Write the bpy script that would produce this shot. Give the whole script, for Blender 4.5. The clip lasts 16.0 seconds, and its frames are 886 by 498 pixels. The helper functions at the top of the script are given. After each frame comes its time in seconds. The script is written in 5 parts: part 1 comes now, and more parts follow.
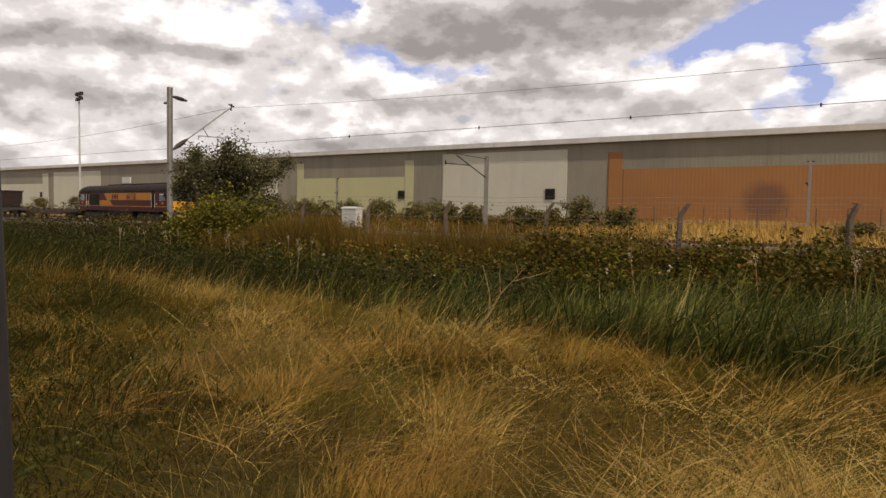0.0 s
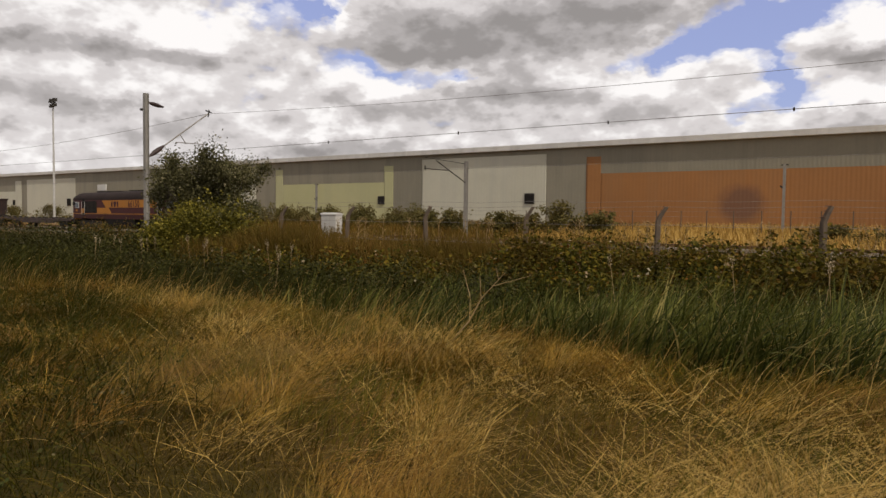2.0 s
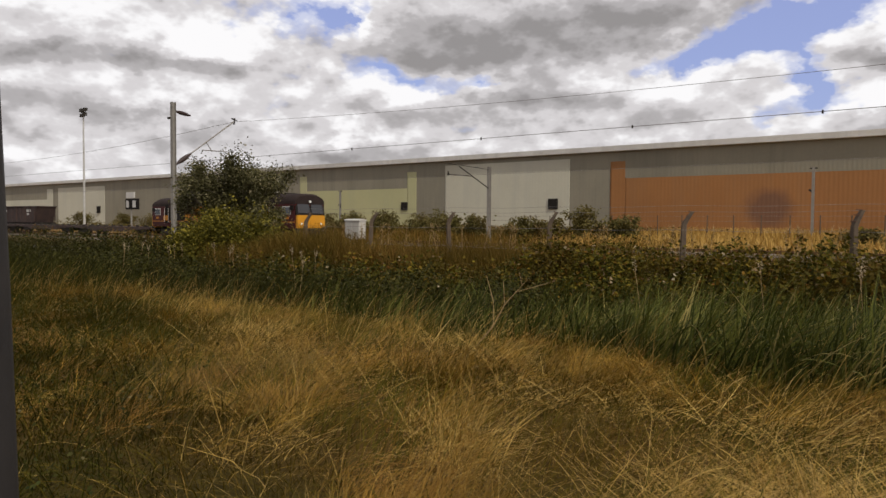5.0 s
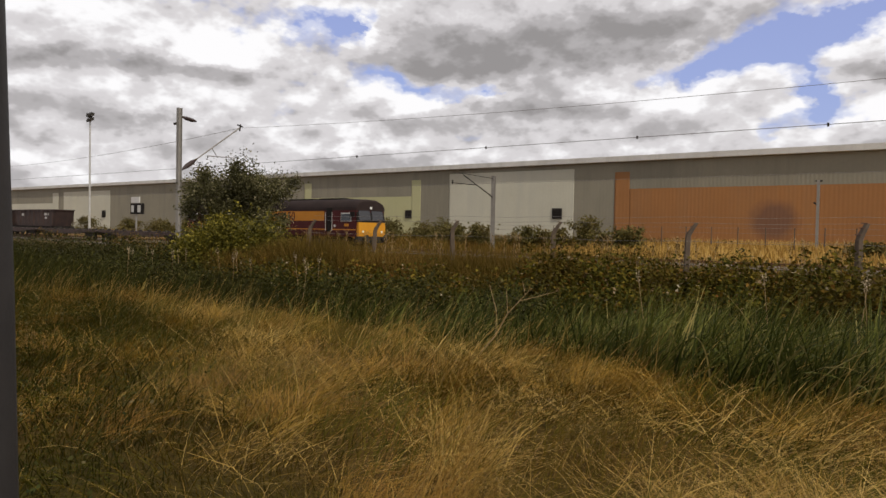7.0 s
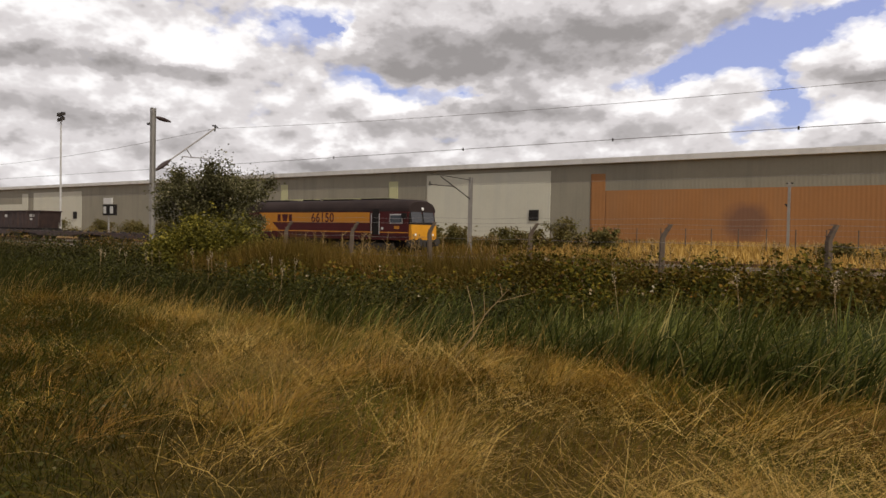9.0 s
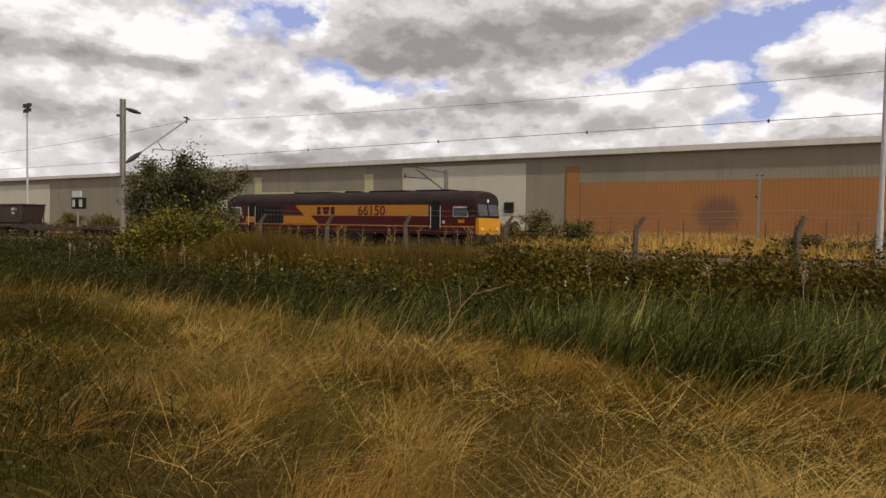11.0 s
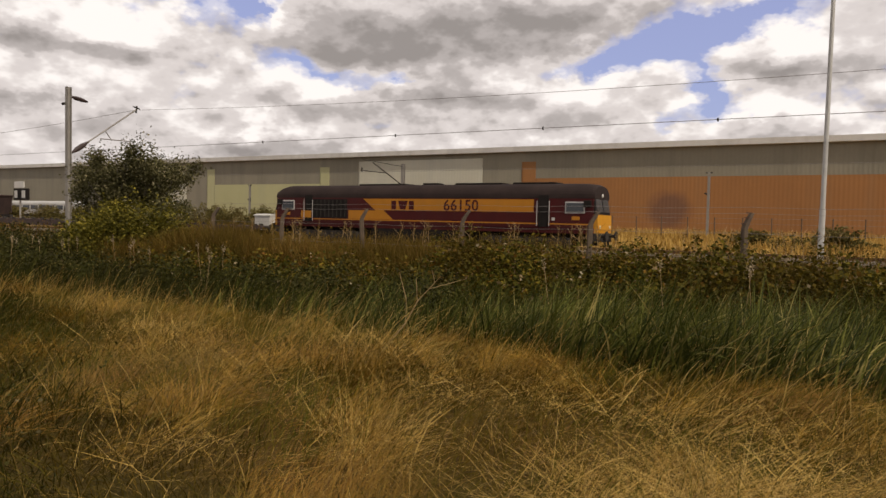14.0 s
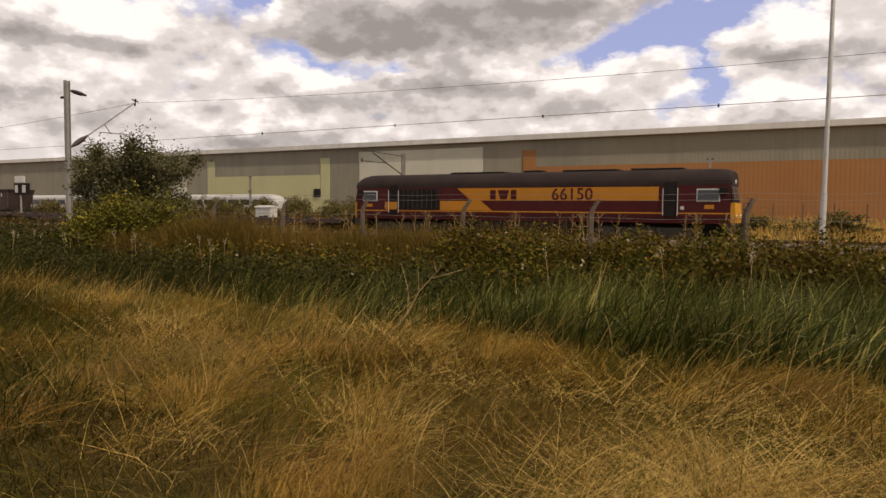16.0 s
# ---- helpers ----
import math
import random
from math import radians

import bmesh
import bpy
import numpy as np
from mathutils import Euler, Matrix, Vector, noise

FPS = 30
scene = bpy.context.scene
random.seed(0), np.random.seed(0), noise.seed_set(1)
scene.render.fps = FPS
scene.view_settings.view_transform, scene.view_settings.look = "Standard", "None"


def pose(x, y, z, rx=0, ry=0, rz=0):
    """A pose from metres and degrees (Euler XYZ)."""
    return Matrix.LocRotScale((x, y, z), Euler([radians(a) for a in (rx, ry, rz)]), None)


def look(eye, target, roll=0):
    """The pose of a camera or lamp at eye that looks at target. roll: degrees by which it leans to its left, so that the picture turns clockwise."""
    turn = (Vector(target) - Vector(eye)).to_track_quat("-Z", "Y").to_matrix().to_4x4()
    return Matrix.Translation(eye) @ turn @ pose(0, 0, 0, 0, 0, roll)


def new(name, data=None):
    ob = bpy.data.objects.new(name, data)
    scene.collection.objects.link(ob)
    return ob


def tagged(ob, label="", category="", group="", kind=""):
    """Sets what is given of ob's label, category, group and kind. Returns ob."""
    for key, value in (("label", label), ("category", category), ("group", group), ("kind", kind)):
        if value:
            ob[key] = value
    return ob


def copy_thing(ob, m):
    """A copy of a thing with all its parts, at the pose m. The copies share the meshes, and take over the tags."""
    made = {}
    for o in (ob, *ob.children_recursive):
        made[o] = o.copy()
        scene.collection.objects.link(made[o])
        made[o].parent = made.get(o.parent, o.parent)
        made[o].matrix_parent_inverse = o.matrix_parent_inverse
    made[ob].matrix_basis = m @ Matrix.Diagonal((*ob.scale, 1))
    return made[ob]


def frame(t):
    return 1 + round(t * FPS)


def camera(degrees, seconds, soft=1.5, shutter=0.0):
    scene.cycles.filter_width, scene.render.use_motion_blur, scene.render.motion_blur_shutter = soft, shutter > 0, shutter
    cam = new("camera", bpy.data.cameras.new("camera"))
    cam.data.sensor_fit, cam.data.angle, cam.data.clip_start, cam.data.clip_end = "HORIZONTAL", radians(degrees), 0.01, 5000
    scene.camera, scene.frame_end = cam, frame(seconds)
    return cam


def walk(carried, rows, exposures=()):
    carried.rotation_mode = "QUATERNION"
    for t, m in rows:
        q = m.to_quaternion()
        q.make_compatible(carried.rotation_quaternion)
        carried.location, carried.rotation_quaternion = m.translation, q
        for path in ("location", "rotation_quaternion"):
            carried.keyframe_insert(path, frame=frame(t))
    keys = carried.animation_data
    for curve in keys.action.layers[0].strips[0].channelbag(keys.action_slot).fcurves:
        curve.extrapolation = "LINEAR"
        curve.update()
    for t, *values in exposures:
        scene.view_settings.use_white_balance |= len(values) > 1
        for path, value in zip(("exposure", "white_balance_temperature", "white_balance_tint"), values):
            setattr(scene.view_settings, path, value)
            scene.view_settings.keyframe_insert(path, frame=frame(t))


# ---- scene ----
cam = camera(65.56, 16.0, soft=1.5)
EYE = (0.0, 0.0, 1.6)
WALK = [
    (0.0, 86.95, -1.10, 35.93), (0.5, 86.06, -0.30, 35.95), (1.0, 85.80, -1.01, 34.24), (1.5, 85.86, -0.78, 34.00),
    (2.0, 87.41, -0.67, 34.27), (2.5, 87.31, -0.43, 34.43), (3.0, 87.06, 0.11, 35.31), (3.5, 87.15, -0.03, 35.29),
    (4.0, 87.56, -0.21, 35.24), (6.5, 88.10, -0.74, 37.84), (7.0, 88.56, -1.12, 36.51), (7.5, 88.94, -0.33, 36.04),
    (8.0, 88.67, -0.47, 35.67), (8.5, 88.92, -1.11, 34.42), (9.0, 88.72, -1.11, 34.62), (11.5, 88.17, -0.83, 31.45),
    (12.0, 88.59, -0.80, 30.35), (12.5, 88.20, -0.64, 30.21), (13.0, 87.98, -0.76, 29.26), (13.5, 87.95, -1.21, 28.77),
    (14.0, 87.73, -1.26, 29.00), (14.5, 87.09, -1.04, 28.66), (15.0, 86.85, -0.54, 29.44), (15.5, 86.95, -0.44, 29.06),
    (16.0, 86.86, -0.56, 29.07)]
walk(cam, [(t, pose(*EYE, rx, ry, rz)) for t, rx, ry, rz in WALK],
     exposures=[(0.0, 0.12, 6900, 12), (1.0, 0.06, 6900, 12), (1.6, 0.0, 6800, 11), (3.0, -0.03, 6550, 10), (7.0, 0.0, 6500, 10), (9.0, 0.05, 6650, 11),
                (12.5, 0.0, 6800, 12), (14.5, 0.02, 7100, 13), (16.0, 0.08, 7200, 14)])

# ---------------------------------------------------------------- light
SUN_EL, SUN_AZ = 50.0, -20.0   # azimuth from +x, counter-clockwise, of the place the sun stands at
sun = new("sun", bpy.data.lights.new("sun", "SUN"))
sun.data.energy, sun.data.angle, sun.data.color = 3.1, radians(1.5), (1.0, 0.93, 0.82)
_d = Vector((math.cos(radians(SUN_EL)) * math.cos(radians(SUN_AZ)), math.cos(radians(SUN_EL)) * math.sin(radians(SUN_AZ)), math.sin(radians(SUN_EL))))
sun.matrix_world = look(_d * 300, (0, 0, 0))


class Nodes:
    """Short hand for building node trees."""

    def __init__(self, tree):
        self.t = tree
        tree.nodes.clear()

    def n(self, kind, **kw):
        node = self.t.nodes.new(kind)
        for k, v in kw.items():
            if k == "blend_type":
                node.blend_type = v
            elif k == "operation":
                node.operation = v
            elif k == "data_type":
                node.data_type = v
            elif k == "sky_type":
                node.sky_type = v
            else:
                node.inputs[k.replace("_", " ")].default_value = v
        return node

    def link(self, a, b):
        self.t.links.new(a, b)

    def math(self, op, a, b=0.0, clamp=False):
        node = self.t.nodes.new("ShaderNodeMath")
        node.operation, node.use_clamp = op, clamp
        for i, v in enumerate((a, b)):
            if hasattr(v, "is_linked"):
                self.link(v, node.inputs[i])
            else:
                node.inputs[i].default_value = v
        return node.outputs[0]

    def mix(self, fac, a, b, mode="MIX"):
        node = self.t.nodes.new("ShaderNodeMix")
        node.data_type, node.blend_type = "RGBA", mode
        for sock, v in ((node.inputs[0], fac), (node.inputs[6], a), (node.inputs[7], b)):
            if hasattr(v, "is_linked"):
                self.link(v, sock)
            elif isinstance(v, (int, float)):
                sock.default_value = v
            else:
                sock.default_value = (*v, 1.0)
        return node.outputs[2]

    def ramp(self, fac, stops, smooth=False):
        node = self.t.nodes.new("ShaderNodeValToRGB")
        el = node.color_ramp.elements
        while len(el) < len(stops):
            el.new(0.5)
        for e, (p, c) in zip(el, stops):
            e.position = p
            e.color = (*c, 1.0) if not isinstance(c, (int, float)) else (c, c, c, 1.0)
        node.color_ramp.interpolation = "EASE" if smooth else "LINEAR"
        self.link(fac, node.inputs[0])
        return node.outputs[0]

    def noise(self, vec, scale, detail=4.0, rough=0.55, distort=0.0):
        node = self.t.nodes.new("ShaderNodeTexNoise")
        node.inputs["Scale"].default_value, node.inputs["Detail"].default_value = scale, detail
        node.inputs["Roughness"].default_value, node.inputs["Distortion"].default_value = rough, distort
        if vec is not None:
            self.link(vec, node.inputs["Vector"])
        return node.outputs[0]


# open sky between the clouds: azimuth, height, half width, half height in degrees, and amount
CLEAR = ((-12.3, 16.4, 4.0, 1.7, -0.42), (-8.5, 16.0, 1.6, 1.6, -0.30), (-21.5, 17.4, 2.0, 0.8, -0.25), (-36.0, 15.5, 3.0, 1.0, -0.3), (-2.6, 11.6, 4.5, 0.75, -0.34), (0.8, 11.2, 1.6, 0.6, -0.2),
         (17.5, 12.4, 4.0, 1.0, -0.36), (22.5, 13.6, 4.0, 1.2, -0.42), (27.5, 15.0, 4.5, 1.3, -0.42), (33.0, 16.2, 4.0, 1.0, -0.35), (27.0, 10.2, 1.7, 2.2, -0.36), (31.0, 8.8, 4.0, 0.8, -0.28), (25.0, 8.0, 1.6, 0.9, -0.22),
         (60.0, 25.0, 14.0, 5.0, -0.3), (-70.0, 28.0, 16.0, 5.0, -0.3), (0.0, 40.0, 25.0, 6.0, -0.3), (120.0, 20.0, 20.0, 5.0, -0.3), (-130.0, 24.0, 20.0, 6.0, -0.3),
         (32.5, 12.8, 3.0, 1.4, 0.2), (3.5, 15.5, 9.0, 3.0, 0.25), (-7.6, 15.0, 1.2, 1.2, 0.3), (-24.0, 13.8, 7.0, 2.2, 0.2), (16.0, 9.8, 5.5, 1.5, 0.12))
# sunlit heads and grey undersides, the same way
TONES = ((-19.5, 14.2, 6.5, 1.5, 0.24), (-29.0, 15.0, 5.0, 1.6, 0.20), (-7.6, 15.6, 1.4, 1.2, 0.26), (-2.5, 10.6, 4.5, 0.8, 0.20), (18.0, 10.6, 3.5, 0.9, 0.22), (33.0, 13.6, 3.0, 1.3, 0.26), (13.5, 11.2, 2.2, 0.8, 0.12),
         (-8.5, 7.2, 4.0, 0.7, 0.16), (-22.0, 8.6, 7.0, 0.8, 0.14), (31.0, 8.3, 3.0, 0.5, 0.2), (-30.0, 5.2, 6.0, 0.7, 0.12), (12.0, 7.3, 5.0, 0.6, 0.06),
         (1.5, 14.2, 9.5, 2.1, -0.30), (6.0, 10.0, 4.5, 1.1, -0.24), (15.0, 15.4, 8.0, 1.6, -0.24), (-26.0, 11.9, 9.0, 0.9, -0.24), (-24.0, 7.7, 6.5, 0.9, -0.20), (-33.0, 8.6, 5.0, 1.2, -0.16), (-5.0, 8.8, 8.0, 0.7, -0.12),
         (-10.0, 5.9, 4.0, 0.8, -0.18), (32.5, 11.6, 3.5, 0.8, -0.22), (14.0, 8.0, 5.0, 0.8, -0.12), (0.0, 5.2, 12.0, 0.7, -0.10), (-33.0, 16.0, 2.5, 0.6, -0.12))


def make_world():
    w = bpy.data.worlds.new("world")
    scene.world = w
    w.use_nodes = True
    g = Nodes(w.node_tree)
    out = g.n("ShaderNodeOutputWorld")
    bg = g.n("ShaderNodeBackground")
    bg.inputs["Strength"].default_value = 0.1
    sky = g.n("ShaderNodeTexSky", sky_type="NISHITA")
    sky.sun_disc = False
    sky.sun_elevation, sky.sun_rotation = radians(SUN_EL), radians(90.0 - SUN_AZ)
    co = g.n("ShaderNodeTexCoord").outputs["Generated"]
    sep = g.n("ShaderNodeSeparateXYZ")
    g.link(co, sep.inputs[0])
    x, y, z = sep.outputs
    # azimuth and height of the looked-at point, in degrees, from the middle of the open view
    mid = radians(35.3)
    ahead = g.math("ADD", g.math("MULTIPLY", x, -math.sin(mid)), g.math("MULTIPLY", y, math.cos(mid)))
    aside = g.math("ADD", g.math("MULTIPLY", x, math.cos(mid)), g.math("MULTIPLY", y, math.sin(mid)))
    az = g.math("MULTIPLY", g.math("ARCTAN2", aside, ahead), 57.2958)
    el = g.math("MULTIPLY", g.math("ARCSINE", z), 57.2958)
    mp = g.n("ShaderNodeMapping")
    mp.inputs["Scale"].default_value = (1.0, 1.0, 1.7)
    g.link(co, mp.inputs["Vector"])
    up = g.n("ShaderNodeMapping")
    up.inputs["Location"].default_value = (0.0, 0.0, 0.035)
    up.inputs["Scale"].default_value = (1.0, 1.0, 1.7)
    g.link(co, up.inputs["Vector"])

    # heaped edges: rounded cells over a soft noise
    def billow(vec):
        vo = g.n("ShaderNodeTexVoronoi")
        vo.feature = "SMOOTH_F1"
        vo.inputs["Scale"].default_value = 17.0
        vo.inputs["Detail"].default_value = 3.0
        vo.inputs["Roughness"].default_value = 0.55
        vo.inputs["Smoothness"].default_value = 0.35
        g.link(vec, vo.inputs["Vector"])
        soft = g.noise(vec, 7.0, 6.0, 0.52, 0.2)
        return g.math("ADD", g.math("MULTIPLY", soft, 0.78), g.math("MULTIPLY", g.math("SUBTRACT", 0.75, vo.outputs["Distance"]), 0.25))

    fine, above = billow(mp.outputs[0]), billow(up.outputs[0])
    # the clouds' outlines wander with a broad and a fine noise
    warp = g.n("ShaderNodeTexNoise")
    warp.inputs["Scale"].default_value, warp.inputs["Detail"].default_value = 11.0, 5.0
    warp.inputs["Roughness"].default_value = 0.6
    g.link(mp.outputs[0], warp.inputs["Vector"])
    wsep = g.n("ShaderNodeSeparateXYZ")
    g.link(warp.outputs["Color"], wsep.inputs[0])
    az = g.math("ADD", az, g.math("MULTIPLY", g.math("SUBTRACT", wsep.outputs[0], 0.5), 11.0))
    el = g.math("ADD", el, g.math("MULTIPLY", g.math("SUBTRACT", wsep.outputs[1], 0.5), 4.5))

    def lobe(a, e, width, high, amount):
        """A soft oval of more or less cloud."""
        u = g.math("DIVIDE", g.math("SUBTRACT", az, a), width)
        v = g.math("DIVIDE", g.math("SUBTRACT", el, e), high)
        d = g.math("ADD", g.math("MULTIPLY", u, u), g.math("MULTIPLY", v, v))
        return g.math("MULTIPLY", g.math("EXPONENT", g.math("MULTIPLY", d, -1.0)), amount)

    cover = g.math("ADD", fine, 0.395)
    for l in CLEAR:
        cover = g.math("ADD", cover, lobe(*l))
    cover = g.math("ADD", cover, g.ramp(z, [(0.0, 0.10), (0.10, 0.04), (0.2, 0.0)]))
    mask = g.ramp(cover, [(0.36, 0.0), (0.46, 0.45), (0.62, 1.0)], smooth=True)
    # light from above: heaped tops and edges white, flat undersides grey
    lit = g.math("ADD", g.math("MULTIPLY", g.math("SUBTRACT", fine, above), 0.95), 0.53)
    lit = g.math("ADD", lit, g.math("MULTIPLY", g.math("SUBTRACT", 0.62, cover), 0.35))
    for l in TONES:
        lit = g.math("ADD", lit, lobe(*l))
    tone = g.ramp(lit, [(0.14, (3.1, 2.95, 2.95)), (0.32, (4.6, 4.4, 4.45)), (0.48, (6.9, 6.65, 6.75)), (0.66, (9.9, 9.8, 9.9))], smooth=True)
    tone = g.mix(1.0, tone, g.ramp(z, [(0.36, 1.0), (0.62, 0.6)]), "MULTIPLY")
    blue = g.mix(0.55, sky.outputs[0], (4.2, 4.7, 9.0))
    col = g.mix(mask, blue, tone)
    ground = g.ramp(z, [(0.0, 0.0), (0.004, 1.0)])
    col = g.mix(ground, (2.2, 2.1, 1.7), col)
    g.link(col, bg.inputs["Color"])
    g.link(bg.outputs[0], out.inputs[0])


make_world()


# ---------------------------------------------------------------- materials
def surface(name, a, b, scale=3.0, fine=40.0, rough=0.8, metal=0.0, bump=0.3, spec=0.4, stain=None, rise=0.01, coat=0.0):
    """A worn surface: two tones mixed by coarse and fine noise, with relief."""
    m = bpy.data.materials.new(name)
    m.use_nodes = True
    g = Nodes(m.node_tree)
    out, bs = g.n("ShaderNodeOutputMaterial"), g.n("ShaderNodeBsdfPrincipled")
    co = g.n("ShaderNodeTexCoord").outputs["Object"]
    n1, n2 = g.noise(co, scale, 5.0, 0.6, 0.3), g.noise(co, fine, 4.0, 0.6)
    f = g.math("ADD", g.math("MULTIPLY", n1, 0.7), g.math("MULTIPLY", n2, 0.3))
    col = g.mix(g.ramp(f, [(0.35, 0.0), (0.65, 1.0)]), a, b)
    if stain:
        mp = g.n("ShaderNodeMapping")
        mp.inputs["Scale"].default_value = (1.0, 1.0, 0.08)
        g.link(co, mp.inputs["Vector"])
        s = g.ramp(g.noise(mp.outputs[0], stain[1], 5.0, 0.65), [(0.48, 0.0), (0.75, stain[2])])
        col = g.mix(s, col, stain[0])
    g.link(col, bs.inputs["Base Color"])
    bs.inputs["Metallic"].default_value = metal
    bs.inputs["Specular IOR Level"].default_value = spec
    bs.inputs["Coat Weight"].default_value = coat
    g.link(g.math("ADD", g.math("MULTIPLY", n2, 0.25), rough - 0.12), bs.inputs["Roughness"])
    bp = g.n("ShaderNodeBump", Strength=bump, Distance=rise)
    g.link(f, bp.inputs["Height"])
    g.link(bp.outputs[0], bs.inputs["Normal"])
    g.link(bs.outputs[0], out.inputs[0])
    return m


def foliage(name, stops, patch=0.25, patch_tone=(0.1, 0.08, 0.03), patch_amount=0.5, through_light=0.25, rough=0.65, second=None, spec=0.06):
    """Leaves and blades: each island takes its own tone; broad patches tint whole areas."""
    m = bpy.data.materials.new(name)
    m.use_nodes = True
    g = Nodes(m.node_tree)
    out, bs = g.n("ShaderNodeOutputMaterial"), g.n("ShaderNodeBsdfPrincipled")
    geo = g.n("ShaderNodeNewGeometry")
    pos = geo.outputs["Position"]
    col = g.ramp(geo.outputs["Random Per Island"], stops)
    p = g.ramp(g.noise(pos, patch, 4.0, 0.55), [(0.42, 0.0), (0.60, patch_amount)])
    col = g.mix(p, col, patch_tone)
    if second:
        mp = g.n("ShaderNodeMapping")
        mp.inputs["Location"].default_value = (13.1, 4.7, 0.0)
        g.link(pos, mp.inputs["Vector"])
        q = g.ramp(g.noise(mp.outputs[0], second[1], 3.0, 0.55), [(0.45, 0.0), (0.62, second[2])])
        col = g.mix(q, col, second[0])
    # light wear along each blade
    w = g.ramp(g.noise(pos, 25.0, 3.0, 0.6), [(0.3, 0.75), (0.7, 1.15)])
    col = g.mix(1.0, col, w, "MULTIPLY")
    g.link(col, bs.inputs["Base Color"])
    bs.inputs["Roughness"].default_value = rough
    bs.inputs["Specular IOR Level"].default_value = spec
    tr = g.n("ShaderNodeBsdfTranslucent")
    g.link(col, tr.inputs["Color"])
    mx = g.n("ShaderNodeMixShader")
    mx.inputs[0].default_value = through_light
    g.link(bs.outputs[0], mx.inputs[1])
    g.link(tr.outputs[0], mx.inputs[2])
    g.link(mx.outputs[0], out.inputs[0])
    return m


def glass_dark(name, tone=(0.02, 0.025, 0.03), rough=0.08):
    m = bpy.data.materials.new(name)
    m.use_nodes = True
    bs = m.node_tree.nodes["Principled BSDF"]
    bs.inputs["Base Color"].default_value = (*tone, 1)
    bs.inputs["Roughness"].default_value = rough
    bs.inputs["Specular IOR Level"].default_value = 0.6
    return m


M = {}
M["galv"] = surface("galvanised_steel", (0.40, 0.39, 0.37), (0.52, 0.51, 0.48), 2.0, 30, 0.6, 0.3, 0.15)
M["mast"] = surface("weathered_mast_steel", (0.20, 0.185, 0.165), (0.29, 0.27, 0.24), 2.0, 30, 0.7, 0.2, 0.15)
M["dark"] = surface("dark_metal", (0.028, 0.025, 0.022), (0.048, 0.042, 0.036), 3.0, 30, 0.8, 0.0, 0.2, spec=0.1)
M["insul"] = surface("brown_insulator", (0.035, 0.022, 0.02), (0.05, 0.03, 0.025), 9.0, 60, 0.35, 0.0, 0.1)
M["wire"] = surface("wire_metal", (0.20, 0.18, 0.17), (0.26, 0.24, 0.22), 3.0, 30, 0.6, 0.5, 0.1)
M["clad_grey"] = surface("grey_cladding", (0.200, 0.182, 0.135), (0.245, 0.222, 0.165), 0.12, 3.0, 0.65, 0.0, 0.1, stain=((0.14, 0.128, 0.098), 0.5, 0.6))
M["clad_white"] = surface("white_cladding", (0.46, 0.44, 0.35), (0.52, 0.50, 0.40), 0.15, 3.0, 0.6, 0.0, 0.1, stain=((0.40, 0.39, 0.34), 0.4, 0.5))
M["clad_cream"] = surface("pale_yellow_cladding", (0.39, 0.38, 0.20), (0.44, 0.42, 0.23), 0.15, 3.0, 0.6, 0.0, 0.1, stain=((0.36, 0.35, 0.22), 0.4, 0.5))
M["gutter"] = surface("pale_gutter", (0.50, 0.48, 0.45), (0.60, 0.58, 0.54), 0.3, 4.0, 0.6, 0.0, 0.1, stain=((0.34, 0.32, 0.29), 0.5, 0.6))
M["roof"] = surface("grey_roof_sheet", (0.38, 0.37, 0.35), (0.46, 0.45, 0.43), 0.2, 3.0, 0.6, 0.0, 0.1)
M["concrete"] = surface("old_concrete", (0.060, 0.042, 0.030), (0.125, 0.090, 0.060), 3.0, 30, 0.9, 0.0, 0.6, stain=((0.05, 0.042, 0.03), 3.0, 0.7))
M["ballast"] = surface("stone_ballast", (0.10, 0.085, 0.07), (0.20, 0.17, 0.14), 2.0, 14, 0.95, 0.0, 1.0, rise=0.05)
M["rust"] = surface("rusty_rail", (0.10, 0.055, 0.035), (0.17, 0.09, 0.055), 3.0, 30, 0.8, 0.4, 0.3)
M["sleeper"] = surface("sleeper_concrete", (0.20, 0.18, 0.16), (0.28, 0.26, 0.23), 2.0, 30, 0.9, 0.0, 0.4)
M["white"] = surface("white_paint", (0.42, 0.41, 0.38), (0.50, 0.49, 0.46), 1.5, 20, 0.55, 0.0, 0.1, stain=((0.42, 0.39, 0.34), 2.0, 0.6))
M["wood_dark"] = surface("tarred_post", (0.018, 0.016, 0.016), (0.035, 0.03, 0.028), 2.0, 60, 0.7, 0.0, 0.6, stain=((0.05, 0.045, 0.042), 4.0, 0.7))
M["bark"] = surface("bark", (0.06, 0.05, 0.04), (0.12, 0.10, 0.075), 6.0, 40, 0.9, 0.0, 0.8)
M["maroon"] = surface("maroon_paint", (0.048, 0.005, 0.005), (0.064, 0.007, 0.006), 1.2, 20, 0.55, 0.0, 0.05, stain=((0.05, 0.014, 0.014), 1.0, 0.6), spec=0.2)
M["gold"] = surface("gold_paint", (0.38, 0.155, 0.014), (0.44, 0.180, 0.018), 1.2, 20, 0.55, 0.0, 0.05, stain=((0.30, 0.14, 0.03), 1.0, 0.6), spec=0.2)
M["loco_roof"] = surface("sooty_roof_paint", (0.022, 0.015, 0.014), (0.036, 0.025, 0.022), 0.8, 20, 0.8, 0.0, 0.1, spec=0.12)
